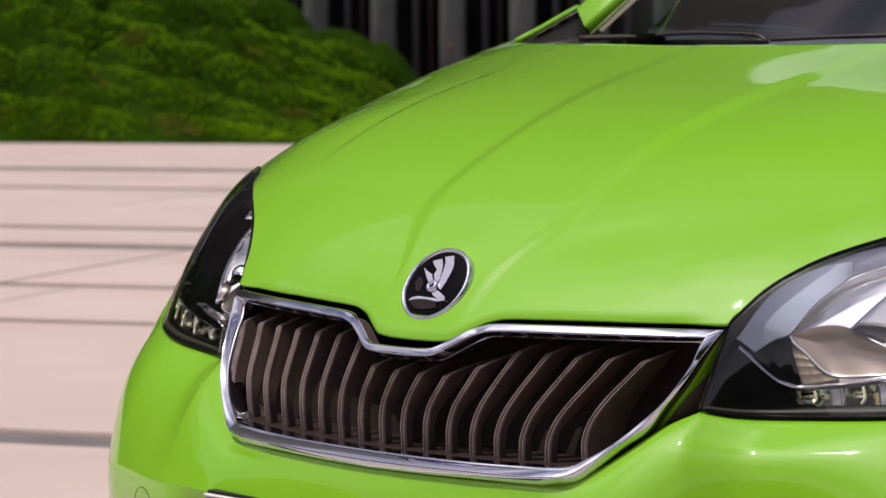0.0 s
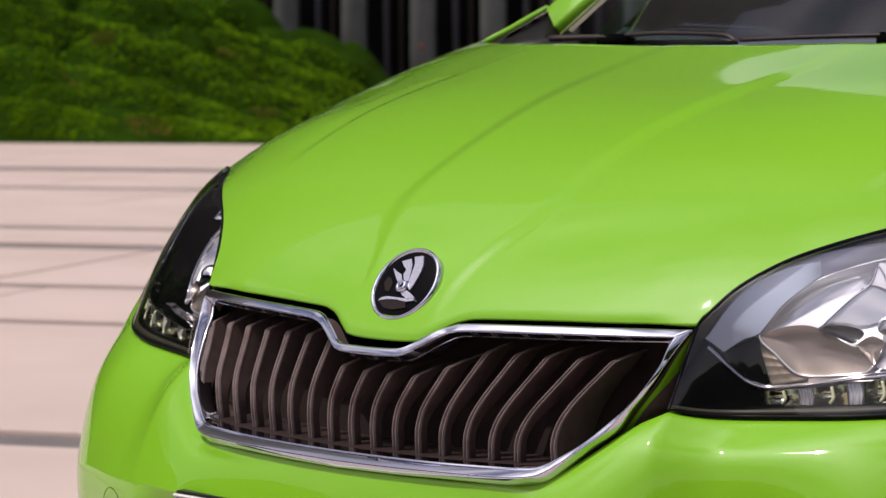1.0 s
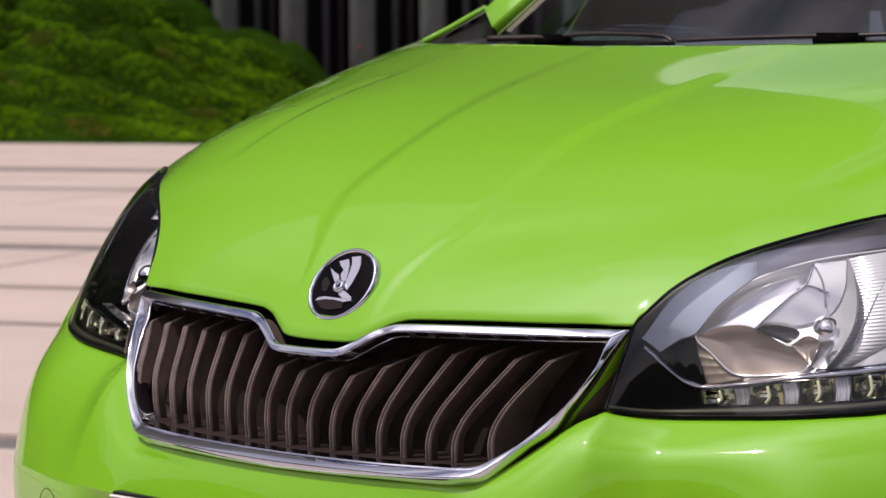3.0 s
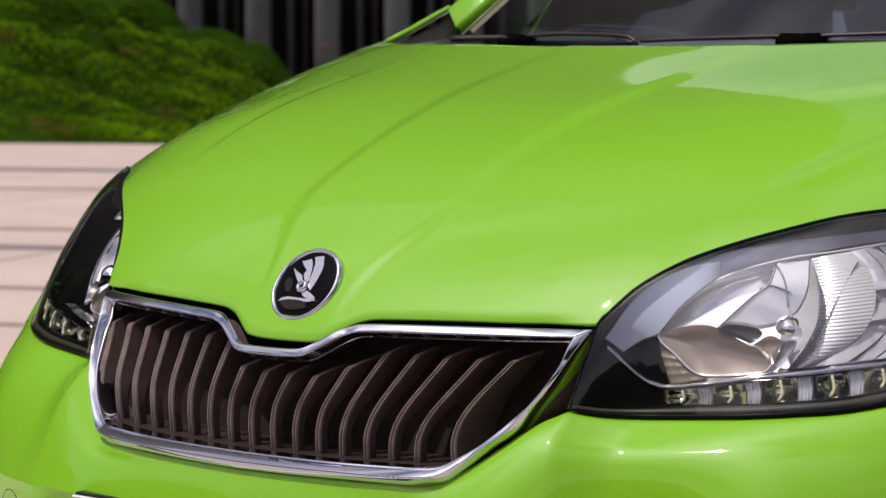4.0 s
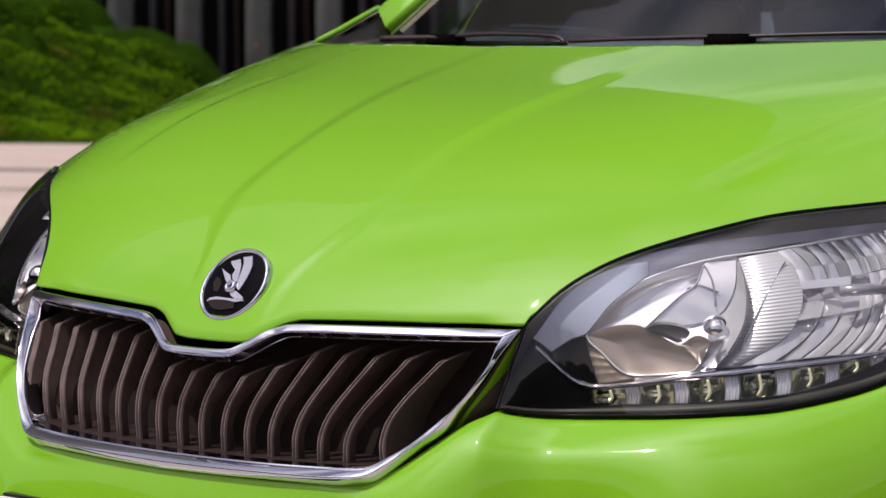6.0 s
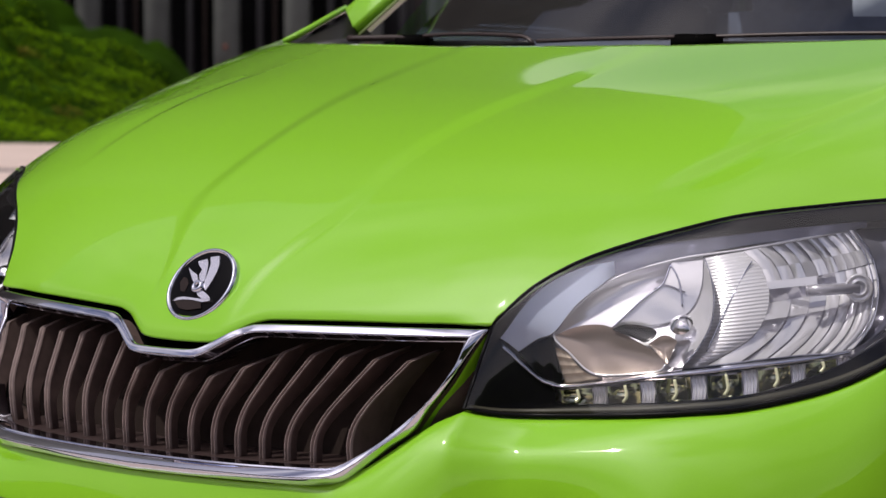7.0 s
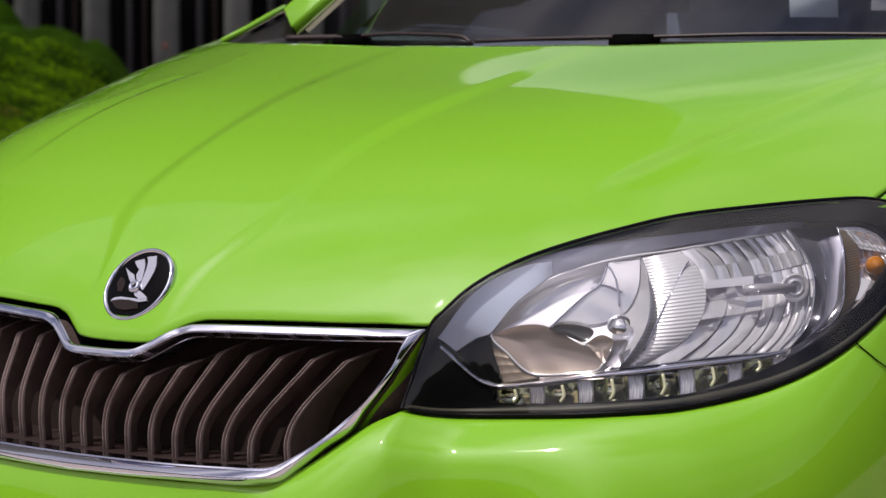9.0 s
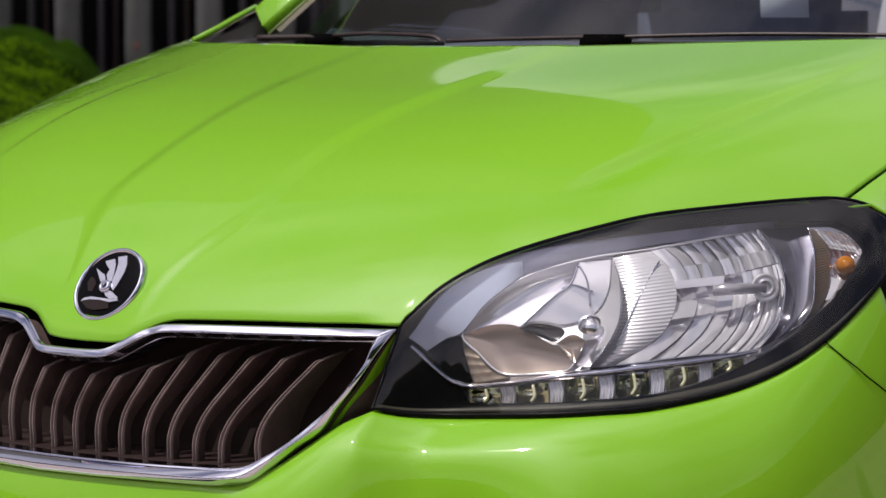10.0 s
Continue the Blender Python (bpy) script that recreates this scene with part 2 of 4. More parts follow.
def grass_tufts():
    rnd = random.Random(4)
    verts, faces = [], []
    for k in range(26000):
        a, b = rnd.uniform(-27, -9.5), 28.8 + 8.0 * rnd.random() ** 1.2
        # tufts only on the tops, where their bright green stands for sunlight
        if hill_height(a, b) < 0.05 or knoll(a, b) < rnd.uniform(-.04, .26):
            continue
        base = on_hill(a, b)
        for blade in range(7):
            w = rnd.uniform(0, 2 * math.pi)
            r, h = rnd.uniform(.03, .07), rnd.uniform(.01, .035)
            d = Vector((math.cos(w), math.sin(w), 0))
            n = Vector((-d.y, d.x, 0)) * rnd.uniform(.006, .014)
            p0, p1 = base - Vector((0, 0, .04)), base + d * r * .55 + Vector((0, 0, h))
            p2 = base + d * r * 1.2 + Vector((0, 0, h * rnd.uniform(.2, .8)))
            i = len(verts)
            verts += [p0 - n, p0 + n, p1 + n, p1 - n, p2]
            faces += [(i, i + 1, i + 2, i + 3), (i + 3, i + 2, i + 4)]
    me = bpy.data.meshes.new("hill_grass")
    me.from_pydata([v[:] for v in verts], [], faces)
    me.materials.append(SUNLIT_BLADES)
    me.materials.append(STRAW)
    dry = [noise.noise(Vector(verts[f[0]]) * 1.3 + Vector((5, 2, 0))) > .46 for f in faces]
    me.polygons.foreach_set("material_index", [int(d) for d in dry])
    return tagged(new("hill_grass", me), "long tufted grass on the mound's tops, sunlight put into its green", "grass", kind="stuff")


grass_tufts()

facade = new("building", None)
tagged(facade, "dark building front with pale concrete columns behind the hill", "building")
facade.matrix_world = Matrix.Translation(ACROSS * 44.0) @ Matrix.Rotation(BAND, 4, "Z")


def slab(outline, y0, y1):
    """A flat block with an upright outline of (x, z), from y0 to y1."""
    bm = bmesh.new()
    rows = [[bm.verts.new((x, y, z)) for x, z in outline] for y in (y0, y1)]
    for row in rows:
        bm.faces.new(row)
    for i in range(len(outline)):
        j = (i + 1) % len(outline)
        bm.faces.new((rows[0][i], rows[0][j], rows[1][j], rows[1][i]))
    bmesh.ops.recalc_face_normals(bm, faces=bm.faces)
    return bm


part("wall", box(-190, 0, -0.5, -11.5, 12.0, 8.0), FACADE, facade, "dark glazed ground storeys")
# unseen upper storeys, added and outlined for the dark reflection on the bonnet
part("wall", box(-190, -0.6, 8.0, -38.0, 12.0, 54.0), UPPER, facade)
part("reflected_tower", slab([(-38, 8), (-12.4, 8), (-11.9, 17.0), (-11.0, 17.7), (-10.4, 18.7), (-10.1, 19.2), (-9.3, 20.2), (-8.9, 22.6), (-8.2, 26.7), (-7.5, 32.1), (-7.0, 42), (-9, 60), (-14, 85), (-24, 114), (-28, 90), (-31, 69), (-38, 59)], -0.6, 1.4), UPPER, facade, "unseen tall upper storeys, leaning end shaped for the bonnet's reflection")
for k in range(-20, 5):
    x = -15.22 + 1.40 * k
    part("column", box(x, -0.30, -0.5, x + 0.46, -0.003, 7.0, 0.03), CONCRETE, facade)
    part("mullion", box(x + 0.80, -0.08, -0.5, x + 0.90, -0.003, 7.0), MULLION, facade)
    part("mullion", box(x + 1.12, -0.06, -0.5, x + 1.18, -0.003, 7.0), RUSTY, facade)
    part("stain", box(x + 0.2, -0.318, 1.36, x + 0.28, -0.303, 1.46, 0.004), RUST, facade, "rusty fixing plate")

# unseen tree belt, added behind the camera to close the plaza with dark reflections
rows = [[], [], [], [], []]
for k in range(361):
    a = radians(-205 + 250 * k / 360)
    # taller towards one side, to darken what the lens reflects there
    h = 14.0 + 9.0 * ease(-125, -100, math.degrees(a)) + 2.6 * noise.noise(Vector((k * .11, 0, 3))) + 1.1 * noise.noise(Vector((k * .5, 0, 7)))
    r = 62 + 3 * noise.noise(Vector((k * .3, 5, 0)))
    for row, (f, dr) in zip(rows, ((-.02, 0), (.35, -2.0), (.7, -1.4), (.95, 0), (1.0, 2.5))):
        row.append((math.cos(a) * (r + dr), math.sin(a) * (r + dr) - 8, h * f))
belt = part("backdrop", grid(rows), LEAVES)
tagged(belt, "unseen dark belt of trees added round the plaza for its reflection", "trees", kind="structure")

# ------------------------------------------------------------------ the car
car = new("car", None)
tagged(car, "bright lime green small hatchback car parked on the pale plaza", "car")

# half curves, from the middle of the car outwards
LAMP_TOP = [(.354, .109, .719), (.365, .123, .735), (.376, .139, .751), (.392, .158, .766), (.414, .181, .781), (.444, .209, .795), (.485, .244, .810),
            (.531, .287, .824), (.588, .350, .833), (.630, .390, .838), (.665, .416, .840)]
LAMP_END = [(.665, .416, .840), (.690, .434, .834), (.708, .444, .822), (.722, .446, .804), (.729, .430, .785)]
LAMP_LOW = [(.345, .074, .638), (.372, .094, .633), (.403, .113, .632), (.456, .127, .635), (.501, .139, .638), (.546, .159, .642), (.595, .192, .648),
            (.648, .248, .664), (.685, .293, .687), (.708, .340, .717), (.726, .395, .760), (.729, .430, .785)]
HOOD_EDGE = [(0, .6845), (.030, .685), (.045, .686), (.055, .688), (.066, .694), (.085, .7048), (.099, .7092), (.114, .7115), (.165, .7135), (.22, .7150), (.28, .7160), (.354, .7190)]
CROWN = (0.62563, 0.2182, 1.17692, -1.70648, 0.72229, 0.01718, 0.93313, -1.51233, 0.96832, -0.4418, 0.26929, -2.7383, 2.78526)


def bonnet_height(x, y):
    """The plain crown of the bonnet: a steep nose that flattens towards the windscreen."""
    s, q = math.sqrt(max(y - .53 * x * x, 1e-5)), x * x
    c = CROWN
    e = max(0, y - .33 * q - .09 * (x / .665) ** 6 - .50)
    rise = .22 * e * e * max(0, 1 - (x / .66) ** 4)
    return rise + (c[0] + s * (c[1] + s * (c[2] + s * (c[3] + s * c[4])))
            + q * (c[5] + s * (c[6] + s * (c[7] + s * (c[8] + s * c[9])))) + q * q * (c[10] + s * (c[11] + s * c[12])))


def bonnet_y(x, z):
    lo, hi = .002 + .53 * x * x, .9
    for _ in range(40):
        m = (lo + hi) / 2
        lo, hi = (m, hi) if bonnet_height(x, m) < z else (lo, m)
    return lo


def folds(x, y):
    """The pressed creases: a raised centre panel and a lower shoulder by each lamp."""
    firm = 1 if x > 0 else .32
    x = abs(x)
    inner = .058 + .040 * ease(.05, .2, y) + .030 * ease(.25, .65, y)
    fade = ease(.035, .10, y) * (1 - .72 * ease(.30, .75, y))
    wide = .013 + .017 * ease(.07, .16, y) + .010 * ease(.25, .5, y)
    z = .0042 * fade * (1 - ease(inner - .002, inner - .002 + wide, x))
    b = y - .254
    outer = .4266 + .50 * b - .48 * b * b if firm == 1 else .402 + .38 * max(0, y - .58)
    f2 = ease(.25, .34, y) * (1 - .8 * ease(.45, .80, y))
    d = x - outer
    z += firm * f2 * (.0026 * ease(.002, .045, d) - .0054 * ease(-.017, .003, d))
    return z


def hood_rows(n=120):
    edge = [Vector((q.x, bonnet_y(q.x, q.y), q.y)) for q in spline([(x, z, 0) for x, z in HOOD_EDGE], 84)]
    front = both(edge + spline(LAMP_TOP, 96)[1:])
    rows = [[] for _ in range(n)]
    gap = [q.z - bonnet_height(q.x, q.y) for q in front]
    for _ in range(2):
        gap = [sum(gap[max(0, i - 8):i + 9]) / len(gap[max(0, i - 8):i + 9]) for i in range(len(gap))]
    for q, slip in zip(front, gap):
        u = q.x / .665
        rear = Vector((u * .672, .70 + .33 * (u * .672) ** 2 + .09 * u ** 6, 0))
        for k in range(n):
            t = (k / (n - 1)) ** 1.3
            x = q.x + (rear.x - q.x) * t + .022 * math.sin(math.pi * t) * u ** 5
            y = q.y + (rear.y - q.y) * t
            hem = .004 * (1 - min(1, t * 60)) ** 2 * (1 - ease(.30, .35, abs(q.x)))
            dip = .0060 * ease(.30, .58, -x) * ease(.38, .54, y) * (1 - .75 * ease(.56, .82, y))
            rows[k].append(Vector((x, y + hem, bonnet_height(x, y) + slip * (1 - t) ** 9 + folds(x, y) - dip)))
    return rows


hood_grid = hood_rows()
part("bonnet", flip_to(grid(hood_grid), Vector((0, 0, 1))), PAINT, car, thick=0.005)
SIDE_EDGE = {1: [row[-1].copy() for row in hood_grid], -1: mirrored([row[0] for row in hood_grid])}

# near-black sheet that puts the shade under the bonnet's edges into its colour
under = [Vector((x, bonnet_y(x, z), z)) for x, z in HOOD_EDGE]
part("bonnet_shade", grid([both([q + Vector((0, dy, dz)) for q in under]) for dy, dz in ((.010, -.016), (.012, -.008), (.03, -.003), (.09, .02))]), VOID, car)

# bumper
BUMP_TOP = [(0, -.034, .5565), (.1, -.031, .558), (.19, -.020, .560), (.235, -.005, .562), (.255, .006, .570), (.275, .018, .583), (.298, .034, .602), (.322, .054, .622), (.345, .074, .635)]
BUMP_MID = [(0, -.050, .505), (.2, -.042, .503), (.3, -.024, .501), (.4, .006, .497), (.5, .050, .492), (.55, .073, .489), (.60, .106, .486), (.65, .152, .484), (.70, .222, .483), (.735, .31, .483), (.755, .40, .485), (.765, .46, .49)]


def bumper_rows(n=48):
    top = spline(BUMP_TOP, 40) + spline([(q[0], q[1], q[2] - .004) for q in LAMP_LOW[:-1]], 70)[1:]
    fine = spline(BUMP_MID, 400)
    mid, j = [], 0
    for q in top:
        want = q.x * .765 / .726
        while j < len(fine) - 2 and fine[j + 1].x < want:
            j += 1
        p, r = fine[j], fine[j + 1]
        mid.append(p.lerp(r, min(1, max(0, (want - p.x) / (r.x - p.x)))))
    low = [Vector((q.x, q.y + .036 * (1 - ease(.27, .36, q.x)), q.z)) for q in mid]
    rows = [both([Vector((q.x * .985, q.y + .016, q.z)) for q in top])]
    for k in range(n):
        t = k / (n - 1)
        row = []
        for a, b in zip(top, mid):
            g = ease(.05, .62, a.x)
            way = Vector((b.x * .9, -.7, 0)).normalized()
            w = math.sin(math.pi * t ** .8)
            slope = .37 + .12 * ease(.10, .40, a.x) - .22 * ease(.40, .75, a.x)
            m = ease(.14, .32, a.x) * (1 - ease(.34, .76, a.x))
            proud = (b.y + slope * (a.z - b.z) - a.y) * m * (1 - (1 - t) ** 5)
            g = g * (.42 + .58 * ease(.36, .70, a.x))
            row.append(Vector((0, proud * (1 - t), 0)) + way * (.002 + .016 * g) * w + Vector((0, 0, .007 * g * w)))
        for _ in range(3):
            row = [sum(row[max(0, i - 7):i + 8], Vector()) / len(row[max(0, i - 7):i + 8]) for i in range(len(row))]
        line = [a.lerp(b, t) + r for a, b, r in zip(top, mid, row)]
        mean = [sum(q.y for q in line[max(0, i - 9):i + 10]) / len(line[max(0, i - 9):i + 10]) for i in range(len(line))]
        for i, q in enumerate(line):
            q.y += (mean[i] - q.y) * ease(.02, .30, t) * ease(.06, .16, q.x) * (1 - ease(.46, .56, q.x))
        flat = [q.copy() for q in line]
        for q in line:
            fall = min(max(0, .606 - q.z), .07)
            q.y += .0048 * math.exp(-((q.x - .393) / .036) ** 2) * ease(.02, .14, t) * (1 - ease(.45, .9, t))
            q.y += .45 * fall * fall / (fall + .011) * ease(.31, .41, q.x) * (1 - ease(.44, .57, q.x))
        rows.append(mirrored(flat[::-1])[:-1] + line)
    for z, k in ((.466, 0.0012), (.44, 0.0), (.38, -.004), (.30, -.02), (.22, -.06)):
        rows.append(both([Vector((q.x * (1 + k * .4), q.y - k, min(z, q.z))) for q in low]))
    return rows


bumper = part("bumper", flip_to(grid(bumper_rows()), Vector((0, -1, 0))), PAINT, car, thick=0.004)

# ---- grille
FRAME_OUT = [(0, .006, .679), (.030, .007, .6795), (.046, .010, .681), (.058, .016, .6867), (.078, .026, .6985), (.094, .034, .705), (.11, .037, .708), (.16, .044, .710), (.25, .064, .712), (.31, .083, .7130), (.352, .101, .7135)]
FRAME_SIDE = [(.352, .101, .7135), (.343, .082, .690), (.3315, .064, .661), (.3185, .048, .636), (.308, .038, .6155), (.289, .024, .5985), (.2705, .010, .5805), (.254, -.001, .566), (.236, -.010, .562), (.21, -.020, .5605), (.15, -.031, .5605), (.08, -.037, .559), (0, -.039, .5578)]
HOLE_TOP = [(0, .022, .664), (.030, .022, .665), (.050, .024, .667), (.062, .029, .673), (.080, .037, .684), (.096, .042, .6915), (.112, .046, .694), (.16, .053, .6955), (.25, .072, .6975), (.30, .084, .6990), (.330, .094, .700)]
HOLE_SIDE = [(.330, .094, .700), (.329, .074, .673), (.317, .050, .643), (.305, .035, .626), (.287, .019, .607), (.267, .007, .592), (.247, -.003, .5805), (.228, -.010, .578), (.20, -.015, .5770), (.14, -.023, .5755), (.07, -.027, .5745), (0, -.028, .5740)]


def grille_frame():
    so, si = spline(FRAME_OUT, 70)[:-1] + spline(FRAME_SIDE, 90), spline(HOLE_TOP, 70)[:-1] + spline(HOLE_SIDE, 90)
    ring_o, ring_i = so[:-1] + mirrored(so[::-1])[:-1], si[:-1] + mirrored(si[::-1])[:-1]
    for q in ring_o:
        q.x += .003 * ease(.16, .30, -q.x) * (1 - ease(.68, .70, q.z))
    for q in ring_i:
        q.x += .009 * ease(.16, .30, -q.x) * (1 - ease(.68, .70, q.z))
    rows = []
    for t, fwd in ((0, .005), (0, .0015), (.03, 0), (.05, -.0006), (.42, -.0080), (.45, -.0085), (.47, -.0086), (.48, -.0062), (.51, -.0062), (.52, -.0086), (.55, -.0082), (.86, -.0026), (.88, -.0020), (.90, -.0004), (.93, .0002), (.99, -.0002), (1, .001), (1, .022)):
        rows.append([a.lerp(b, t) + Vector((0, fwd * (1 - .6 * ease(.24, .29, a.x) * (1 - ease(.685, .705, a.z))) if -.02 < fwd < 0 else fwd, 0)) for a, b in zip(ring_o, ring_i)])
    return grid(rows, True)


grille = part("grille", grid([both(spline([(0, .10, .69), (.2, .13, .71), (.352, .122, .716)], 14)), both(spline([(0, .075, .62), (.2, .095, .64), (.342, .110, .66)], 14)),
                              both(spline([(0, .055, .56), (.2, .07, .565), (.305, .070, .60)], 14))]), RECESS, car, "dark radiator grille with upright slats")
part("chrome_surround", grille_frame(), CHROME, grille, "polished chrome surround")


def slat_front(z):
    """How far back the front edges of the slats stand at each height: a blunt nose low down, leaning back above."""
    d = z - .622
    return .008 + .36 * (d + math.sqrt(d * d + .0006)) - .003 + .003 * (1 - ease(.572, .600, z))


def slat_lean(z):
    e = z - .602
    return .90 + 1.1 * (e + math.sqrt(e * e + .0003))


def ceiling_of(x):
    return .654 + .027 * ease(.055, .105, abs(x))


def slat(x, half=.0031, depth=.0035, back0=.0):
    """An upright blade with a grooved front edge, top and foot running back into the dark."""
    zt = ceiling_of(x)
    line = [(.064, zt + .0105), (.044, zt + .0080), (.022, zt + .0040), (.009, zt + .0006), (.0016, zt - .0014), (0, zt - .0032)]
    z0, z1 = zt - .0032, .604
    for k in range(1, 10):
        line.append((0, z0 + (z1 - z0) * k / 9))
    line += [(0, .598), (0, .592), (0, .586), (0, .578), (.0, .573), (.012, .569)]
    section = [(-half, depth), (-half, .0016), (-half + .0006, .0), (-.0018, .0), (-.0012, .0014), (-.0010, .004), (.0010, .004), (.0012, .0014), (.0018, .0), (half - .0006, .0), (half, .0016), (half, depth)]
    if back0:
        section = [(-half, depth), (-half, back0), (half, back0), (half, depth)]
    rows = []
    for back, z in line:
        yb = slat_front(z) + (.22 + .13 * ease(.60, .67, z)) * x * x + back
        near = .012 * (1 - ease(.055, .105, abs(x))) * ease(.612, .645, z)
        yb -= near
        xb = x * slat_lean(z) + near + .08 * (z - .622 + math.sqrt((z - .622) ** 2 + .0001)) + (.014 * (1 - ease(.575, .655, z)) if x > .24 else 0)
        if back0 and depth < .05:
            rows.append([Vector((xb + dx, yb + (dy if dy < depth else .013 + .020 * ease(.598, .650, z)), z + dy * .1)) for dx, dy in section])
        else:
            rows.append([Vector((xb + dx, yb + dy, z + dy * .1)) for dx, dy in section])
    return grid(rows)


for k in range(-9, 8):
    blade = part("slat", slat(.0062 + .035 * k), SLAT_LIT, grille, crisp=28)
    part("shaded_side", slat(.0062 + .035 * k, .0026, .07 if k == 7 else .015, .0034), SLAT_SHADED, blade, crisp=28)
# sill below the slats, dark strip above them, and the plain corner panels
sill = spline(HOLE_SIDE[::-1][:6], 40)
part("lower_ledge", grid([both([Vector((q.x * .99, q.y + d, q.z + h)) for q in sill]) for d, h in ((.002, -.0005), (.012, -.0008), (.048, -.0006), (.10, .001))]), BROWN, grille)
lid = spline(HOLE_TOP, 50)
part("upper_ledge", grid([both([Vector((q.x * .99, q.y + d, q.z + h)) for q in lid]) for d, h in ((.003, .003), (.012, .002), (.020, .006))]), SLAT_SHADED, grille)
for s in (1, -1):
    edge = spline(HOLE_SIDE[:8], 24)
    rows = [[Vector((s * (q.x - .001), q.y + .003, q.z)) for q in edge], [Vector((s * (q.x - .005), q.y + .010, q.z)) for q in edge]]
    rows += [[Vector((s * (q.x + i), q.y + d, q.z)) for q in edge] for i, d in ((.004, .024), (.016, .045), (.022, .075))]
    part("corner_panel", grid(rows), SLAT_SHADED, grille)

# ---- badge on the nose: ring, dark disc and a plain winged shape
TILTED = Matrix.Translation((.0, .0695, .7390)) @ Matrix.Rotation(radians(55), 4, "X") @ Matrix.Scale(.97, 4)


def prism(pts, z0, z1, m):
    bm = bmesh.new()
    lo, hi = [bm.verts.new((x, y, z0)) for x, y in pts], [bm.verts.new((x, y, z1)) for x, y in pts]
    bm.faces.new(hi)
    bm.faces.new(lo[::-1])
    for i in range(len(pts)):
        j = (i + 1) % len(pts)
        bm.faces.new((lo[i], lo[j], hi[j], hi[i]))
    bm.transform(m)
    bmesh.ops.recalc_face_normals(bm, faces=bm.faces)
    return bm


def lathe(profile, m, sides=64):
    rows = [[Vector((r * math.cos(a), r * math.sin(a), z)) for a in [2 * math.pi * k / sides for k in range(sides)]] for r, z in profile]
    bm = grid(rows, True)
    bm.transform(m)
    bmesh.ops.recalc_face_normals(bm, faces=bm.faces)
    return bm


badge = part("badge", lathe([(.0005, .0062), (.02, .0058), (.036, .0047), (.0412, .0036)], TILTED), DISC, car, "round black badge with a chrome ring")
part("badge_ring", lathe([(.0462, -.012), (.0462, .002), (.0452, .0048), (.0437, .0058), (.0418, .0052), (.0405, .0030)], TILTED), CHROME, badge, "polished chrome ring")
FEATHERS = ([(-.0003, .0323), (.0121, .0344), (.0176, .0232), (.0187, .0148), (.0177, .0051), (.0166, -.0021), (.0143, -.0094), (.0087, -.0043), (.0068, .0044), (.0061, .0152), (.0043, .0248)],
            [(-.0157, .026), (-.0034, .0297), (.0017, .0222), (.0046, .0127), (.0067, .002), (.001, .0005), (-.0051, .0097), (-.0039, .0158), (-.0115, .0214)],
            [(-.0243, .017), (-.0162, .0127), (-.0079, .0095), (-.0012, .0003), (-.0054, -.0024), (-.0119, .0032), (-.0189, .0108)],
            [(.0011, -.0111), (.0102, -.0097), (.0175, -.0128), (.026, -.0175), (.0249, -.0197), (.0172, -.0209), (.0074, -.0164)],
            [(-.025, -.0249), (-.0221, -.0208), (-.0132, -.0187), (.0129, -.0198), (.0254, -.0185), (.0277, -.0211), (.0164, -.0236), (.0013, -.0218), (-.0128, -.0221), (-.0204, -.0238)])
for shape in FEATHERS:
    part("badge_wing", prism(shape, .0035, .0074, TILTED), WING, badge, smooth=False)
# brown reflections on the badge, put in as coloured pieces
for shape in ([(-.0239, -.0253), (-.0127, -.0223), (.0014, -.022), (.015, -.0237), (.0188, -.0306), (-.0004, -.0343), (-.0126, -.0328)], [(-.0285, -.0014), (-.0268, .0059), (-.0208, .0044), (-.0154, -.0018), (-.0154, -.0122), (-.0219, -.0119)]):
    part("badge_reflection", prism(shape, .0035, .0066, TILTED), BADGE_BROWN, badge, "dark brown reflection put into a piece of the badge", smooth=False)
part("badge_eye", lathe([(.0022, .007), (.0026, .0095), (.0050, .0098), (.0064, .0085), (.0068, .0060)], TILTED @ Matrix.Translation((.0014, -.0055, 0)) @ Matrix.Scale(1.15, 4), 24), CHROME, badge)

# ---- headlights
CENTRE = (.42, .55)
OPENING = [(.028, .271), (.068, .107), (.12, .028), (.203, .023), (.286, .042), (.377, .075), (.477, .11), (.579, .117), (.676, .129), (.762, .163), (.814, .204), (.848, .29), (.874, .469), (.863, .619), (.824, .759), (.776, .816),
           (.732, .854), (.682, .877), (.64, .893), (.574, .922), (.507, .942), (.415, .945), (.323, .946), (.228, .939), (.155, .924), (.147, .832), (.105, .668), (.058, .465)]


def lamp_surface(s):
    up, low = spline([*LAMP_TOP, *LAMP_END[1:]], 201), spline(LAMP_LOW, 201)
    w, inward = Vector((.5, -.75, .25)).normalized(), Vector((-.50, .86, -.08)).normalized()

    def at(u, v, d=0.0):
        u, v = min(1.0, max(0.0, u)), min(1.0, max(0.0, v))
        d = min(d, .010) + (.55 if s > 0 else 1.25) * max(0.0, d - .010)
        i = min(199, int(u * 200))
        f = u * 200 - i
        a, b = up[i].lerp(up[i + 1], f), low[i].lerp(low[i + 1], f)
        q = a.lerp(b, v) + w * (.019 * math.sin(math.pi * v ** .75) * max(0, math.sin(math.pi * u)) ** .75) + inward * d
        if s < 0:
            q.z -= .007 * ease(.70, .95, u) * (1 - v)
        return Vector((s * q.x, q.y, q.z))
    return at


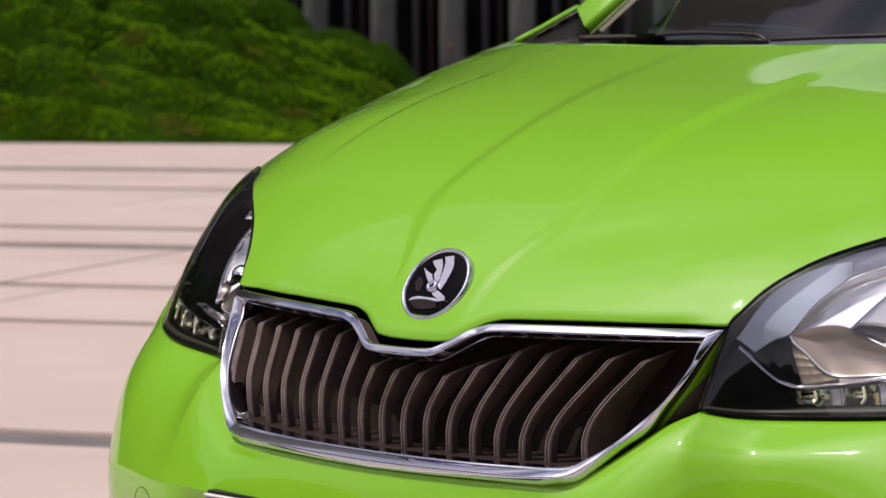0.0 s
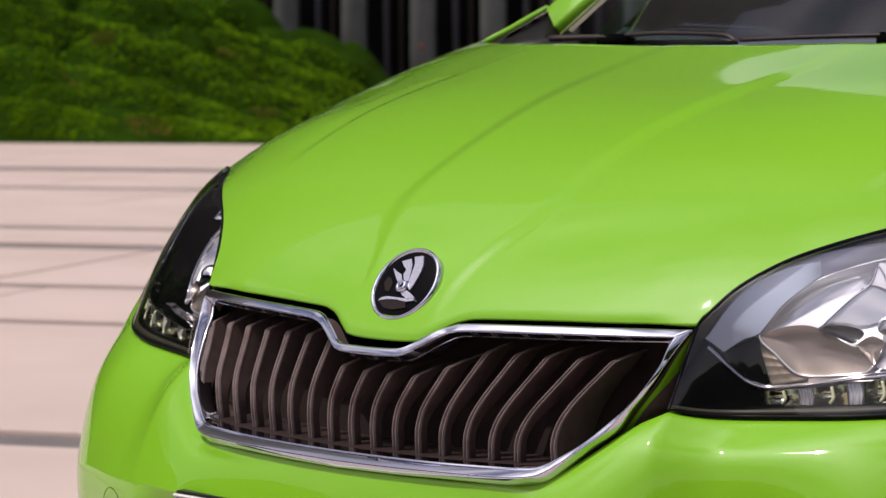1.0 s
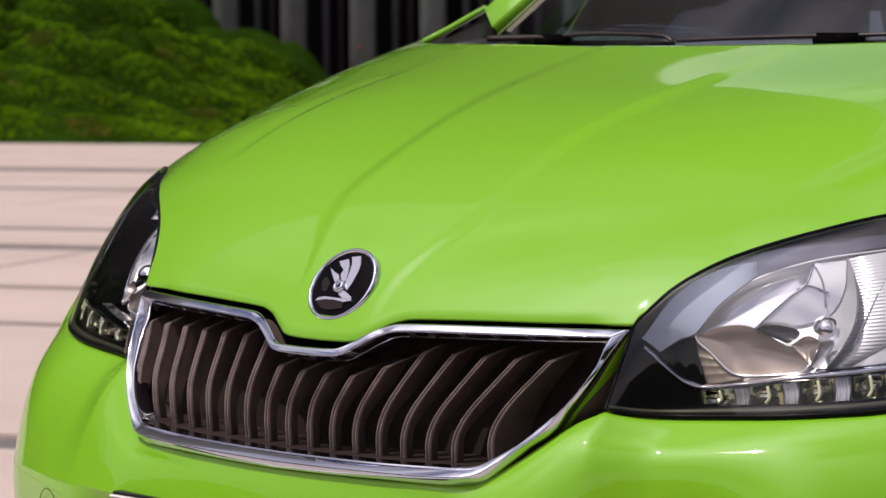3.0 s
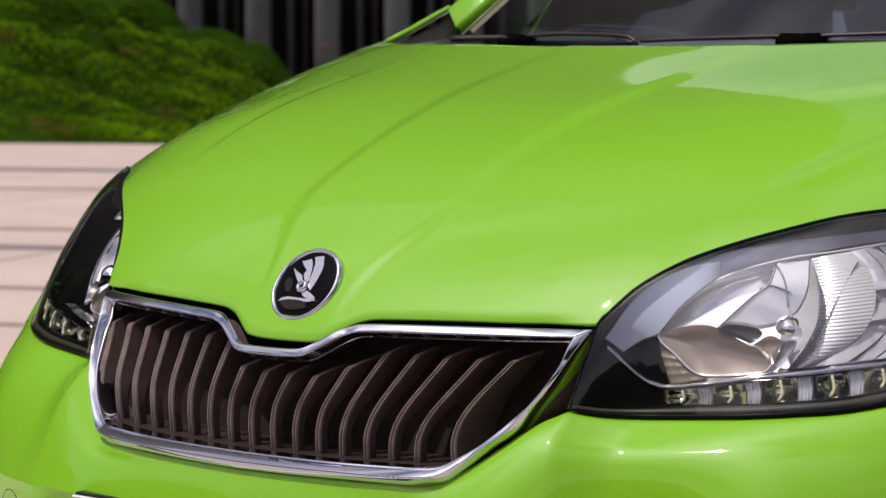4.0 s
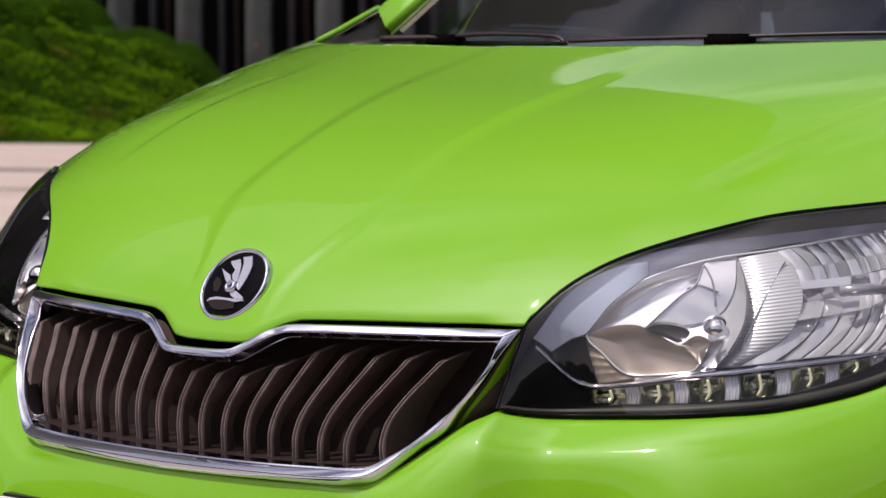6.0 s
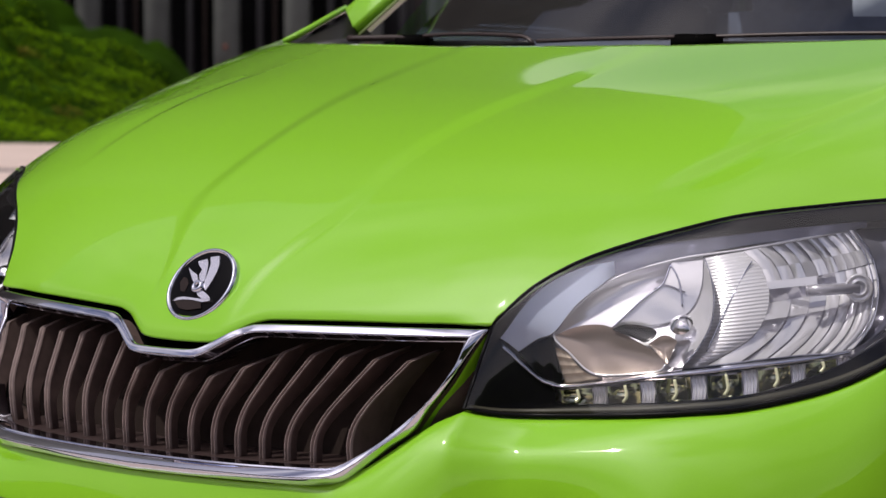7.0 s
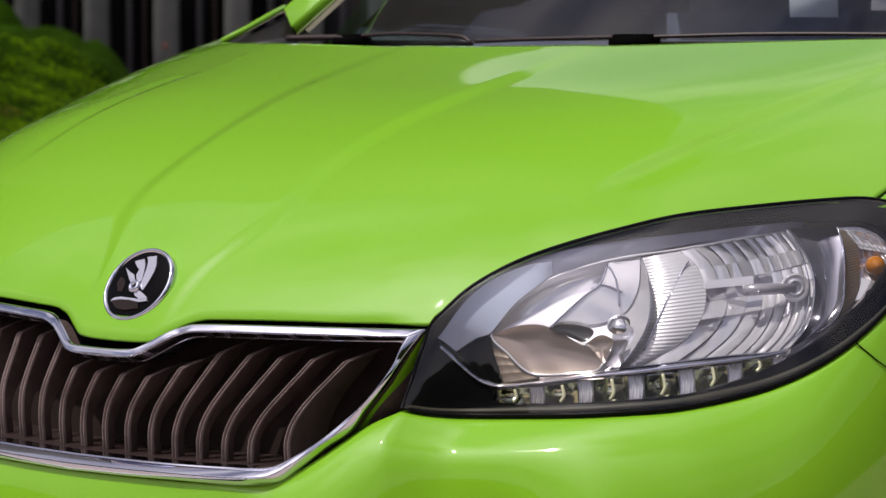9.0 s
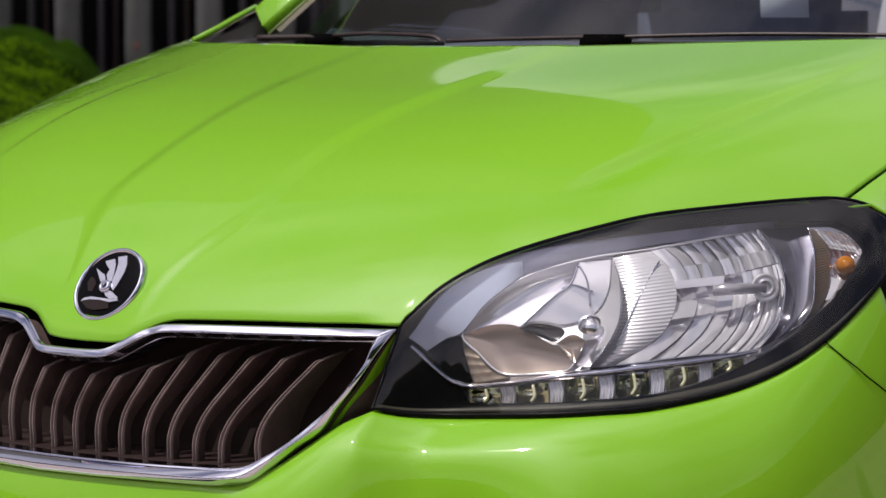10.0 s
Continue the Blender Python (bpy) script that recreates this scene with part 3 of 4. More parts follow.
def loop2(pts, n, smooth=True):
    """n points evenly round a closed outline in the lamp's own coordinates."""
    q = [(x, y, 0) for x, y in pts]
    q.append(q[0])
    if smooth:
        return [(p.x, p.y) for p in spline(q, n + 1)[:-1]]
    v = [Vector(p) for p in q]
    res = []
    for k in range(n):
        f = k / n * (len(v) - 1)
        i = int(f)
        p = v[i].lerp(v[i + 1], f - i)
        res.append((p.x, p.y))
    return res


def to_rim(p):
    """From the lamp's centre through p to the edge of its outline."""
    dx, dy = p[0] - CENTRE[0], p[1] - CENTRE[1]
    t = min((1 - CENTRE[0]) / dx if dx > 1e-6 else 9e9, -CENTRE[0] / dx if dx < -1e-6 else 9e9, (1 - CENTRE[1]) / dy if dy > 1e-6 else 9e9, -CENTRE[1] / dy if dy < -1e-6 else 9e9)
    return CENTRE[0] + dx * t, CENTRE[1] + dy * t


def bowl(at, outline, d0, deep, n=56, rings=12, centre=None, lobes=0, lobe=0.0):
    pts = loop2(outline, n)
    cx, cy = centre or (sum(p[0] for p in pts) / n, sum(p[1] for p in pts) / n)
    rows = []
    for k in range(rings + 1):
        r = 1 - k / rings
        rows.append([at(cx + (x - cx) * r, cy + (y - cy) * r, d0 + deep * (1 - r * r) + lobe * r * abs(math.sin(lobes * math.pi * i / n))) for i, (x, y) in enumerate(pts)])
    return grid(rows, True)


def sheet(at, left, right, d, nu, nv):
    """A surface between two upright outlines; d(w, h) is its depth behind the lens."""
    a, b = spline([(x, y, 0) for x, y in left], nv), spline([(x, y, 0) for x, y in right], nv)
    return grid([[at(p.x + (q.x - p.x) * k / (nu - 1), p.y + (q.y - p.y) * k / (nu - 1), d(k / (nu - 1), j / (nv - 1))) for k in range(nu)] for j, (p, q) in enumerate(zip(a, b))])


REFLECTOR = [(.137, .462), (.168, .329), (.22, .223), (.272, .183), (.333, .174), (.383, .176), (.411, .203), (.419, .321), (.42, .445), (.412, .567), (.392, .67), (.366, .766), (.338, .783), (.282, .787), (.228, .774), (.197, .725), (.168, .607)]
LOWER_BOWL = [(.138, .453), (.18, .438), (.222, .459), (.252, .507), (.287, .592), (.321, .673), (.338, .74), (.325, .778), (.282, .78), (.228, .77), (.201, .729), (.171, .612)]
ARC = [(.138, .454), (.169, .33), (.221, .223), (.272, .183), (.333, .174), (.383, .176), (.473, .196), (.576, .185), (.675, .17)]
FLUTE_L = [(.408, .201), (.418, .321), (.42, .445), (.413, .566), (.39, .683), (.364, .77)]
FLUTE_R = [(.475, .207), (.503, .307), (.515, .451), (.504, .578), (.475, .672), (.401, .777)]
FAR_R = [(.675, .17), (.697, .316), (.707, .466), (.706, .602), (.692, .736), (.673, .799), (.649, .845)]
ARC_END = [(.76, .205), (.768, .375), (.765, .565), (.756, .736), (.733, .806), (.706, .817)]
STRIP = [(.041, .39), (.084, .6), (.117, .733), (.14, .787), (.168, .814), (.228, .812), (.324, .798), (.38, .798), (.463, .797), (.558, .818), (.644, .849)]


def joined(pieces):
    """One bmesh out of several."""
    whole = bmesh.new()
    for bm in pieces:
        me = bpy.data.meshes.new("piece")
        bm.to_mesh(me)
        bm.free()
        whole.from_mesh(me)
        bpy.data.meshes.remove(me)
    return whole


def facets(at, left, right, cuts, tiers, seed, gap=.05):
    """Mirror facets between two upright outlines, each one bulged and tilted a little on its own, with slits between them."""
    rnd = random.Random(seed)
    a, b = spline([(x, y, 0) for x, y in left], 101), spline([(x, y, 0) for x, y in right], 101)

    def spot(w, h, d):
        i = min(99, int(h * 100))
        f = h * 100 - i
        p, q = a[i].lerp(a[i + 1], f), b[i].lerp(b[i + 1], f)
        return at(p.x + (q.x - p.x) * w, p.y + (q.y - p.y) * w, d)
    pieces = []
    for (w0, w1) in zip(cuts, cuts[1:]):
        for (h0, h1) in zip(tiers, tiers[1:]):
            tip, lean, bulge, deep = rnd.uniform(-.004, .004), (h1 - h0) * .07 * (rnd.uniform(.10, .45) if h0 < .5 else -rnd.uniform(.15, .5)), rnd.uniform(.0006, .0024), rnd.uniform(0, .004)
            slit = gap * rnd.uniform(.2, 1.6)
            rows = []
            for j in range(7):
                h = j / 6
                row = []
                for k in range(9):
                    w = k / 8
                    x, y = w0 + (w1 - w0) * (slit / 2 + (1 - slit) * w), h0 + (h1 - h0) * h
                    dish = .030 * math.sin(math.pi * min(1, max(0, x))) * math.sin(math.pi * (.12 + .76 * y))
                    row.append(spot(x, y, .040 + dish + deep + tip * (w - .5) * 2 + lean * (h - .5) * 2 - bulge * math.sin(math.pi * w)))
                rows.append(row)
            pieces.append(grid(rows))
    return joined(pieces)


def headlight(s):
    at = lamp_surface(s)
    inner = loop2(OPENING, 160)
    rim = [to_rim(p) for p in inner]
    rows = []
    for k in range(9):
        t = k / 8
        rows.append([at(a[0] + (b[0] - a[0]) * t, a[1] + (b[1] - a[1]) * t, .005 + .006 * t) for a, b in zip(rim, inner)])
    lamp = part("headlight", grid(rows, True), BEZEL, car, "clear-lensed headlight with bright reflectors in a black housing")
    part("housing_wall", grid([[at(u, v, d) for u, v in inner] for d in (.0115, .03, .05, .070)], True), BEZEL, lamp, "dark inner wall")
    rows = [[at(CENTRE[0] + (u - CENTRE[0]) * .995, CENTRE[1] + (v - CENTRE[1]) * .995, .060) for u, v in inner]]
    for r in (.97, .8, .5, .25, .01):
        rows.append([at(CENTRE[0] + (u - CENTRE[0]) * r, CENTRE[1] + (v - CENTRE[1]) * r, .090) for u, v in inner])
    part("housing", grid(rows, True), HOUSING, lamp, "dark grey inner housing")
    # shroud between the opening's upper edge and the reflectors, paler at its inner end
    # the sky's sheen on the lens is put into both their colours
    part("shroud", sheet(at, [(.028, .271), (.068, .107), (.12, .028), (.203, .023), (.286, .042), (.377, .075), (.477, .11), (.579, .117), (.70, .135)][::-1],
                         [(.073, .496), (.108, .447), (.14, .438), (.17, .319), (.221, .215), (.30, .178), (.383, .172), (.576, .181), (.70, .175)][::-1], lambda w, h: .013 + .026 * w, 10, 60), SHROUD, lamp, "metallic shroud with reflected sky in its colour")
    part("sky_tone_trim", sheet(at, [(.030, .275), (.068, .125), (.12, .050), (.19, .050), (.25, .085)], [(.073, .490), (.108, .440), (.138, .430), (.18, .29), (.25, .17)], lambda w, h: .011 + .024 * w, 10, 40), INNER_SKY, lamp, "pale bluish inner trim with reflected sky in its colour")
    # black walls added to keep the far lamp dark inside
    for line in (FLUTE_L, FAR_R):
        path = spline([(x, y, 0) for x, y in line], 30)
        part("added_baffle", grid([[at(q.x, q.y, d) for q in path] for d in (.010, .020, .030, .040)]), BEZEL, lamp)
    # dipped beam: four mirror fields in one bowl, the lower with a painted brown reflection
    part("reflector", bowl(at, REFLECTOR, .044, .036, 72, 14, centre=(.345, .27)), SILVER, lamp, "mirror-bright dipped beam reflector")
    part("lower_bowl", bowl(at, LOWER_BOWL, .0395, .009, 60, 10, centre=(.215, .60)), REFLECTED_BROWN, lamp, "lower reflector bowl with reflected brown put into its colour")
    field = [at(.36, .19, .043), at(.348, .193, .043), at(.334, .297, .046), at(.307, .347, .050), at(.282, .40, .052), at(.245, .497, .050)]
    tail = [at(.405, .21, .046), at(.40, .35, .056), at(.385, .45, .062), at(.365, .50, .066), at(.33, .52, .064), at(.262, .50, .058)]
    part("reflector_field", grid([[p.lerp(q, k / 6) for p, q in zip(spline(field, 30), spline(tail, 30))] for k in range(7)]), SILVER, lamp)
    part("reflector_lip", tube([at(q.x, q.y, .0405) for q in spline([(x, y, 0) for x, y in [*LOWER_BOWL[6:], LOWER_BOWL[0], *ARC[1:]]], 90)], .0014, 6), SILVER, lamp)
    part("reflector_ridge", tube(spline([at(.245, .497, .047), at(.282, .40, .049), at(.307, .347, .048), at(.334, .297, .045), at(.348, .193, .042)], 24), .0011, 6), CHROME, lamp)
    part("reflector_ridge", tube(spline([at(.348, .193, .042), at(.362, .30, .048), at(.366, .446, .056)], 16), .0010, 6), CHROME, lamp)
    part("reflector_ridge", tube(spline([at(.318, .315, .047), at(.34, .31, .047), at(.372, .37, .052)], 12), .0009, 6), CHROME, lamp)
    part("bulb_shield", bowl(at, [(.244, .503), (.267, .487), (.307, .523), (.323, .566), (.306, .611), (.284, .578)], .036, .004, 40, 6), GLOSS, lamp)
    part("shield_foot", bowl(at, [(.308, .621), (.334, .584), (.356, .627), (.348, .681), (.338, .738), (.323, .677)], .037, .006, 40, 6), REFLECTED_BROWN, lamp)
    part("shield_foot", bowl(at, [(.356, .627), (.379, .634), (.372, .70), (.366, .765), (.342, .753), (.349, .69)], .037, .005, 32, 6), WALL, lamp)
    # dome added to catch the sun where the reflector should glint
    part("round_cap", lathe([(.0002, .005), (.004, .0046), (.008, .0030), (.0115, .0)], Matrix.Translation(at(.364, .542, .046)) @ Vector((s * .22, -.76, .61)).to_track_quat("Z", "Y").to_matrix().to_4x4(), 28), GLINT, lamp, "small mirror dome added to catch the sun's glint")
    # dark pocket and ribbed slot beside the strip's bend
    part("pocket", bowl(at, [(.072, .495), (.107, .455), (.137, .46), (.143, .56), (.154, .692), (.161, .793), (.138, .791), (.111, .704)], .032, .004, 40, 6), BEZEL, lamp)
    part("ribbed_slot", sheet(at, [(.142, .537), (.146, .62), (.15, .70), (.158, .806)], [(.165, .592), (.182, .68), (.20, .745), (.228, .79)], lambda w, h: .037 + .0013 * abs(math.sin(13 * h)) + .0003 * abs(math.sin(9 * w)), 16, 40), TAN, lamp, smooth=False)
    part("lower_trim", sheet(at, [(.228, .782), (.229, .79), (.228, .808)], [(.655, .838), (.655, .842), (.65, .85)], lambda w, h: .034 - .018 * h + .004 * h * math.sin(60 * w) * .2, 60, 6), SMOKE, lamp)
    # ribbed panel between the two beams
    part("fluted_panel", sheet(at, FLUTE_L, FLUTE_R, lambda w, h: .041 - .010 * math.sin(math.pi * w) + .00050 * math.sin(h * 32 * 2 * math.pi), 14, 257), FROST, lamp, "finely ribbed bright panel")
    part("panel_edge", tube([at(q.x, q.y, .0385) for q in spline([(x, y, 0) for x, y in FLUTE_L], 40)], .0008, 6), CHROME, lamp)
    part("panel_edge", tube([at(q.x, q.y, .0325) for q in spline([(.405, .70, 0), (.440, .50, 0), (.475, .33, 0), (.49, .27, 0)], 20)], .0008, 6), CHROME, lamp)
    # main beam
    part("stepped_reflector", facets(at, FLUTE_R, FAR_R, [0, .13, .25, .36, .47, .57, .66, .75, .83, .90, .96, 1.0], [0, .20, .34], 3), SILVER, lamp, "main beam reflector with upright steps")
    part("stepped_reflector", facets(at, FLUTE_R, FAR_R, [0, .20, .37, .52, .64, .74, .82, .89, .95, 1.0], [.50, .64, .99], 8, .10), SILVER, lamp, "fanned lower reflector steps")
    part("stepped_reflector", facets(at, FLUTE_R, FAR_R, [.62, .72, .82, .91, 1.0], [.35, .49], 5), SILVER, lamp)
    part("cross_bar", sheet(at, [(.50, .39), (.50, .43)], [(.60, .405), (.60, .45)], lambda w, h: .040 + .002 * h, 8, 4), SILVER, lamp)
    part("reflector_rim", tube([at(q.x, q.y, .037) for q in spline([(x, y, 0) for x, y in FAR_R], 60)], .0011, 6), CHROME, lamp)
    part("reflector_rim", tube([at(q.x - .010, q.y, .038) for q in spline([(x, y, 0) for x, y in FAR_R], 60)], .0008, 6), CHROME, lamp)
    a, b = at(.581, .476, .030), at(.672, .525, .034)
    part("bulb_holder", tube([a, a.lerp(b, .3), a.lerp(b, .31), b], .0056, 20), HOUSING, lamp)
    face = Matrix.Translation(b) @ Vector((s * .62, -.78, .05)).to_track_quat("Z", "Y").to_matrix().to_4x4()
    part("round_cap", lathe([(.0135, -.004), (.014, .003), (.0125, .0045), (.0105, .002), (.009, .002), (.008, .0045), (.006, .0045), (.005, .002), (.0004, .002)], face, 28), SILVER, lamp)
    # smoked end panel with a thin bright arc
    part("end_panel", sheet(at, FAR_R, [*ARC_END[:5], (.70, .835)], lambda w, h: .042 + .010 * math.sin(math.pi * w), 16, 40), END, lamp, "smoked end panel")
    part("panel_edge", tube([at(q.x, q.y, .008) for q in spline([(x, y, 0) for x, y in ARC_END], 50)], .0011, 6), CHROME, lamp)
    part("end_wall", grid([[at(q.x, q.y, d) for q in spline([(x, y, 0) for x, y in ARC_END], 40)] for d in (.008, .026, .046)]), SMOKE, lamp)
    # strip and day-running cups
    st = spline([(x, y, 0) for x, y in STRIP], 120)
    rows = []
    for dv, d in ((-1.2, .020), (-1.0, .009), (0, .0065), (1.0, .008), (1.2, .016)):
        rows.append([at(q.x, q.y + dv * (.008 + .010 * (1 - ease(.12, .20, q.x)) + .013 * ease(.25, .42, q.x) * (1 - ease(.55, .64, q.x))), d) for q in st])
    part("chrome_strip", grid(rows), CHROME, lamp, "bright bent chrome strip")
    drl_top = spline([(.154, .836, 0), (.228, .836, 0), (.324, .822, 0), (.416, .818, 0), (.509, .828, 0), (.643, .87, 0)], 80)
    drl_low = spline([(.158, .922, 0), (.228, .935, 0), (.323, .941, 0), (.415, .939, 0), (.507, .935, 0), (.642, .893, 0)], 80)

    def band(x, h):
        i = min(78, max(0, int(x * 79)))
        f = x * 79 - i
        return drl_top[i].lerp(drl_top[i + 1], f).lerp(drl_low[i].lerp(drl_low[i + 1], f), h)
    for k in range(6):
        x0 = .005 + .167 * k
        x1, x2 = x0 + .112, x0 + .160
        cup, guide = [], []
        for j in range(9):
            h = j / 8
            cup.append([at(q.x, q.y, .013 + .017 * math.sin(math.pi * w) ** .8 + .008 * math.sin(math.pi * h)) for w, q in [(i / 16, band(x0 + (x1 - x0) * i / 16, h)) for i in range(17)]])
            guide.append([at(q.x + .003 * math.sin(3 * h), q.y, .013 + .0055 * abs(math.sin(4.5 * math.pi * w)) + .004 * h) for w, q in [(i / 21, band(x1 + (x2 - x1) * i / 21, h)) for i in range(22)]])
        one = part("running_light", grid(cup), CUP, lamp)
        part("light_guide", grid(guide), SILVER, one)
        m = band((x0 + x1) / 2 + .006, .05), band((x0 + x1) / 2 + .010, .62), band((x0 + x1) / 2 - .004, .92)
        # bright streak in each cup, put in as a pale yellow rod
        part("streak_rod", tube(spline([at(q.x, q.y, .010) for q in m], 10), .0017, 6), STREAK, one, "pale rod with the cup's bright streak in its colour")
    # indicator: ribbed flank, facetted crown, bulb
    crown = [(.761, .216), (.803, .24), (.835, .316), (.864, .452), (.865, .527), (.848, .62), (.819, .737), (.786, .789), (.743, .806), (.757, .736), (.766, .566), (.768, .376)]
    part("indicator_reflector", bowl(at, crown, .026, .020, 60, 10, centre=(.81, .52)), SMOKE, lamp, "bright faceted indicator reflector", smooth=False)
    part("ribbed_flank", sheet(at, [(.763, .226), (.770, .376), (.768, .566), (.759, .736), (.745, .80)], [(.780, .245), (.796, .401), (.798, .568), (.790, .715), (.766, .794)], lambda w, h: .012 + .014 * w + .0006 * math.sin(h * 30 * 2 * math.pi), 8, 241), TAN, lamp, "finely ribbed flank")
    part("facet_crown", facets(lambda u, v, d: at(u, v, d * .35 + .008), [(.772, .232), (.80, .40)], [(.835, .325), (.862, .50)], [k / 7 for k in range(8)], [k / 5 for k in range(6)], 12, .12), SILVER, lamp, "tiny square mirror facets")
    part("indicator_bulb", lathe([(.0004, .017), (.005, .0155), (.0088, .011), (.0098, .005), (.0095, -.004), (.007, -.010)], Matrix.Translation(at(.830, .564, .034)) @ Vector((s * .6, -.8, 0)).to_track_quat("Z", "Y").to_matrix().to_4x4(), 32), AMBER, lamp, "amber bulb")
    part("bulb_foot", sheet(at, [(.800, .61), (.796, .68), (.785, .75)], [(.818, .66), (.812, .71), (.797, .76)], lambda w, h: .015, 5, 8), SILVER, lamp)
    lens = part("lens", flip_to(grid([[at(i / 80, j / 30) for i in range(81)] for j in range(31)]), Vector((s, -1, .1))), LENS, lamp, "clear curved lens")
    lens.visible_shadow = False
    # rubber rim and the moulded lip along the lower edge
    edge = [at(i / 60, 0, .001) for i in range(61)] + [at(1 - i / 60, 1, .001) for i in range(61)]
    part("lens_rim", tube(edge + [at(0, .5, .001), at(0, 0, .001)], .0021, 8), BEZEL, lamp)
    part("lens_lip", grid([[at(.004 + .95 * i / 80, v, d) for i in range(81)] for v, d in ((.952, .004), (.962, .0015), (.985, .001), (.992, .004))]), LIP, lamp, "olive moulded lower lip")
    return lamp


headlight(1)
headlight(-1)

# cheek between grille and lamp: dark colour stands for shade on the green body
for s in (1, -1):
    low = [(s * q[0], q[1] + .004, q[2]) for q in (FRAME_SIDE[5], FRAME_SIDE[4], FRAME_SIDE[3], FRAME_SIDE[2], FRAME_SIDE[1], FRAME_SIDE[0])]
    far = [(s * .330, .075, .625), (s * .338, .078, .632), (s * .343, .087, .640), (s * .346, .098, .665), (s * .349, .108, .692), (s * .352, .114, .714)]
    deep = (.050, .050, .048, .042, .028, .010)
    part("shaded_cheek", grid([[Vector(p) + Vector((0, d * k, 0)) for p, k in zip(row, deep)] for row, d in ((low, 0), (low, .12), (low, .22))]), BROWN, car)
    # left gap is black, not green, so that it stays dark through the slats
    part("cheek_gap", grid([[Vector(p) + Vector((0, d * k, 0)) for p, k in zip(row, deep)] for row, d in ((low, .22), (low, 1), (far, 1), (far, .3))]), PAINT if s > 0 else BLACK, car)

# ---- number plate
plate = part("number_plate", box(-.244, -.048, .391, .256, -.020, .508, .003), BLACK, car, "number plate in a black holder")
part("plate_face", box(-.239, -.0505, .396, .251, -.0482, .503, .001), WHITE, plate)
part("plate_band", box(-.236, -.0520, .398, -.196, -.0507, .501, .0005), BLUE, plate)
part("plate_rim", box(-.240, -.0525, .5025, .252, -.0475, .5055, .001), WHITE, plate)
for k in range(7):
    part("plate_mark", box(-.18 + .062 * k, -.0520, .416, -.14 + .062 * k, -.0507, .484, .0005), BLACK, plate)

# round cover of the towing eye
ring = Matrix.Translation((-.418, .010, .462)) @ Vector((-.36, -.93, .0)).to_track_quat("Z", "Y").to_matrix().to_4x4()
part("towing_cover", tube([ring @ Vector((.030 * math.cos(a), .022 * math.sin(a), .0004)) for a in [2 * math.pi * k / 40 for k in range(41)]], .0004, 6), VOID, car, "thin round joint of the towing eye cover")

# ---- wings, sides and the rest of the body
for s in (1, -1):
    top = [Vector((s * (q.x + .0035), q.y, q.z - .002)) for q in SIDE_EDGE[s][::3]]
    back_x = [(.675, 0), (.705, -.012), (.735, -.05), (.760, -.12), (.785, -.22), (.797, -.34), (.80, -.46), (.795, -.58), (.785, -.72)]
    front = [Vector((s * x, y, z)) for x, y, z in ((.668, .418, .838), (.695, .437, .835), (.716, .450, .820), (.733, .449, .795), (.742, .44, .74), (.750, .44, .68), (.757, .45, .60), (.765, .47, .49), (.765, .48, .30))]
    n = len(top)
    rows = []
    for k, q in enumerate(top):
        t = k / (n - 1)
        row = []
        for j, (x, dz) in enumerate(back_x):
            tgt = Vector((s * x, q.y, max(.28, q.z + dz - .003)))
            w = ease(0, .55, t)
            f = front[j] + Vector((0, (q.y - front[0].y) * (1 if j else 1), 0))
            p = f.lerp(tgt, w)
            row.append(q.copy() if j == 0 else p)
        rows.append(row)
    bm = flip_to(grid(rows), Vector((s, 0, 0)))
    hub = Vector((0, .62, .285))
    bmesh.ops.delete(bm, geom=[f for f in bm.faces if (Vector((0, f.calc_center_median().y, f.calc_center_median().z)) - hub).length < .315], context="FACES")
    part("wing", bm, PAINT, car, thick=.003)
    part("shut_line", tube(spline([(s * .7030, .3240, .7070), (s * .711, .3295, .699), (s * .720, .3355, .690), (s * .729, .3435, .681), (s * .736, .3535, .671), (s * .742, .3655, .662), (s * .748, .380, .650), (s * .756, .41, .62)], 24), .0008, 6), VOID, car)
    # side and pillar
    side = []
    for y in (.945, 1.6, 2.4, 3.1, 3.45):
        w = 1 - .10 * ease(2.6, 3.5, y)
        side.append([Vector((s * x * w, y, z)) for x, z in ((.70, .99), (.745, .95), (.785, .80), (.80, .62), (.79, .45), (.77, .22))])
    part("side_panel", flip_to(grid(side), Vector((s, 0, 0))), PAINT, car, thick=.003)
    pane = part("side_window", flip_to(grid([[(s * .70, 1.25, 1.0), (s * .70, 3.2, 1.03)], [(s * .60, 1.75, 1.40), (s * .58, 3.1, 1.40)]]), Vector((s, 0, 0))), TINTED, car, thick=.004)
    pane.visible_shadow = False
    part("door_pillar", box(s * .64 - .035, 2.18, .95, s * .64 + .035, 2.30, 1.42, .01), BLACK, car)
    pill = []
    for t in (0, .15, .4, .7, 1):
        o = Vector((s * (-.05) * t, .66 * t, .34 * t + .03 * math.sin(math.pi * t)))
        pill.append([Vector((s * x, y, z)) + o for x, y, z in ((.6075, 1.040, 1.0215), (.612, 1.036, 1.030), (.614, 1.034, 1.0315), (.616, 1.034, 1.033), (.645, 1.052, 1.0575), (.652, 1.060, 1.0600), (.665, 1.085, 1.058), (.70, 1.16, 1.02))])
    part("pillar", flip_to(grid(pill), Vector((s, -1, 1))), PAINT, car, thick=.004)
    part("screen_trim", tube([Vector((s * .603, 1.034, 1.0185)) + Vector((s * (-.05) * t, .66 * t, .34 * t + .03 * math.sin(math.pi * t))) for t in (0, .1, .2, .4, .7, 1)], .0022, 8), TRIM, car)
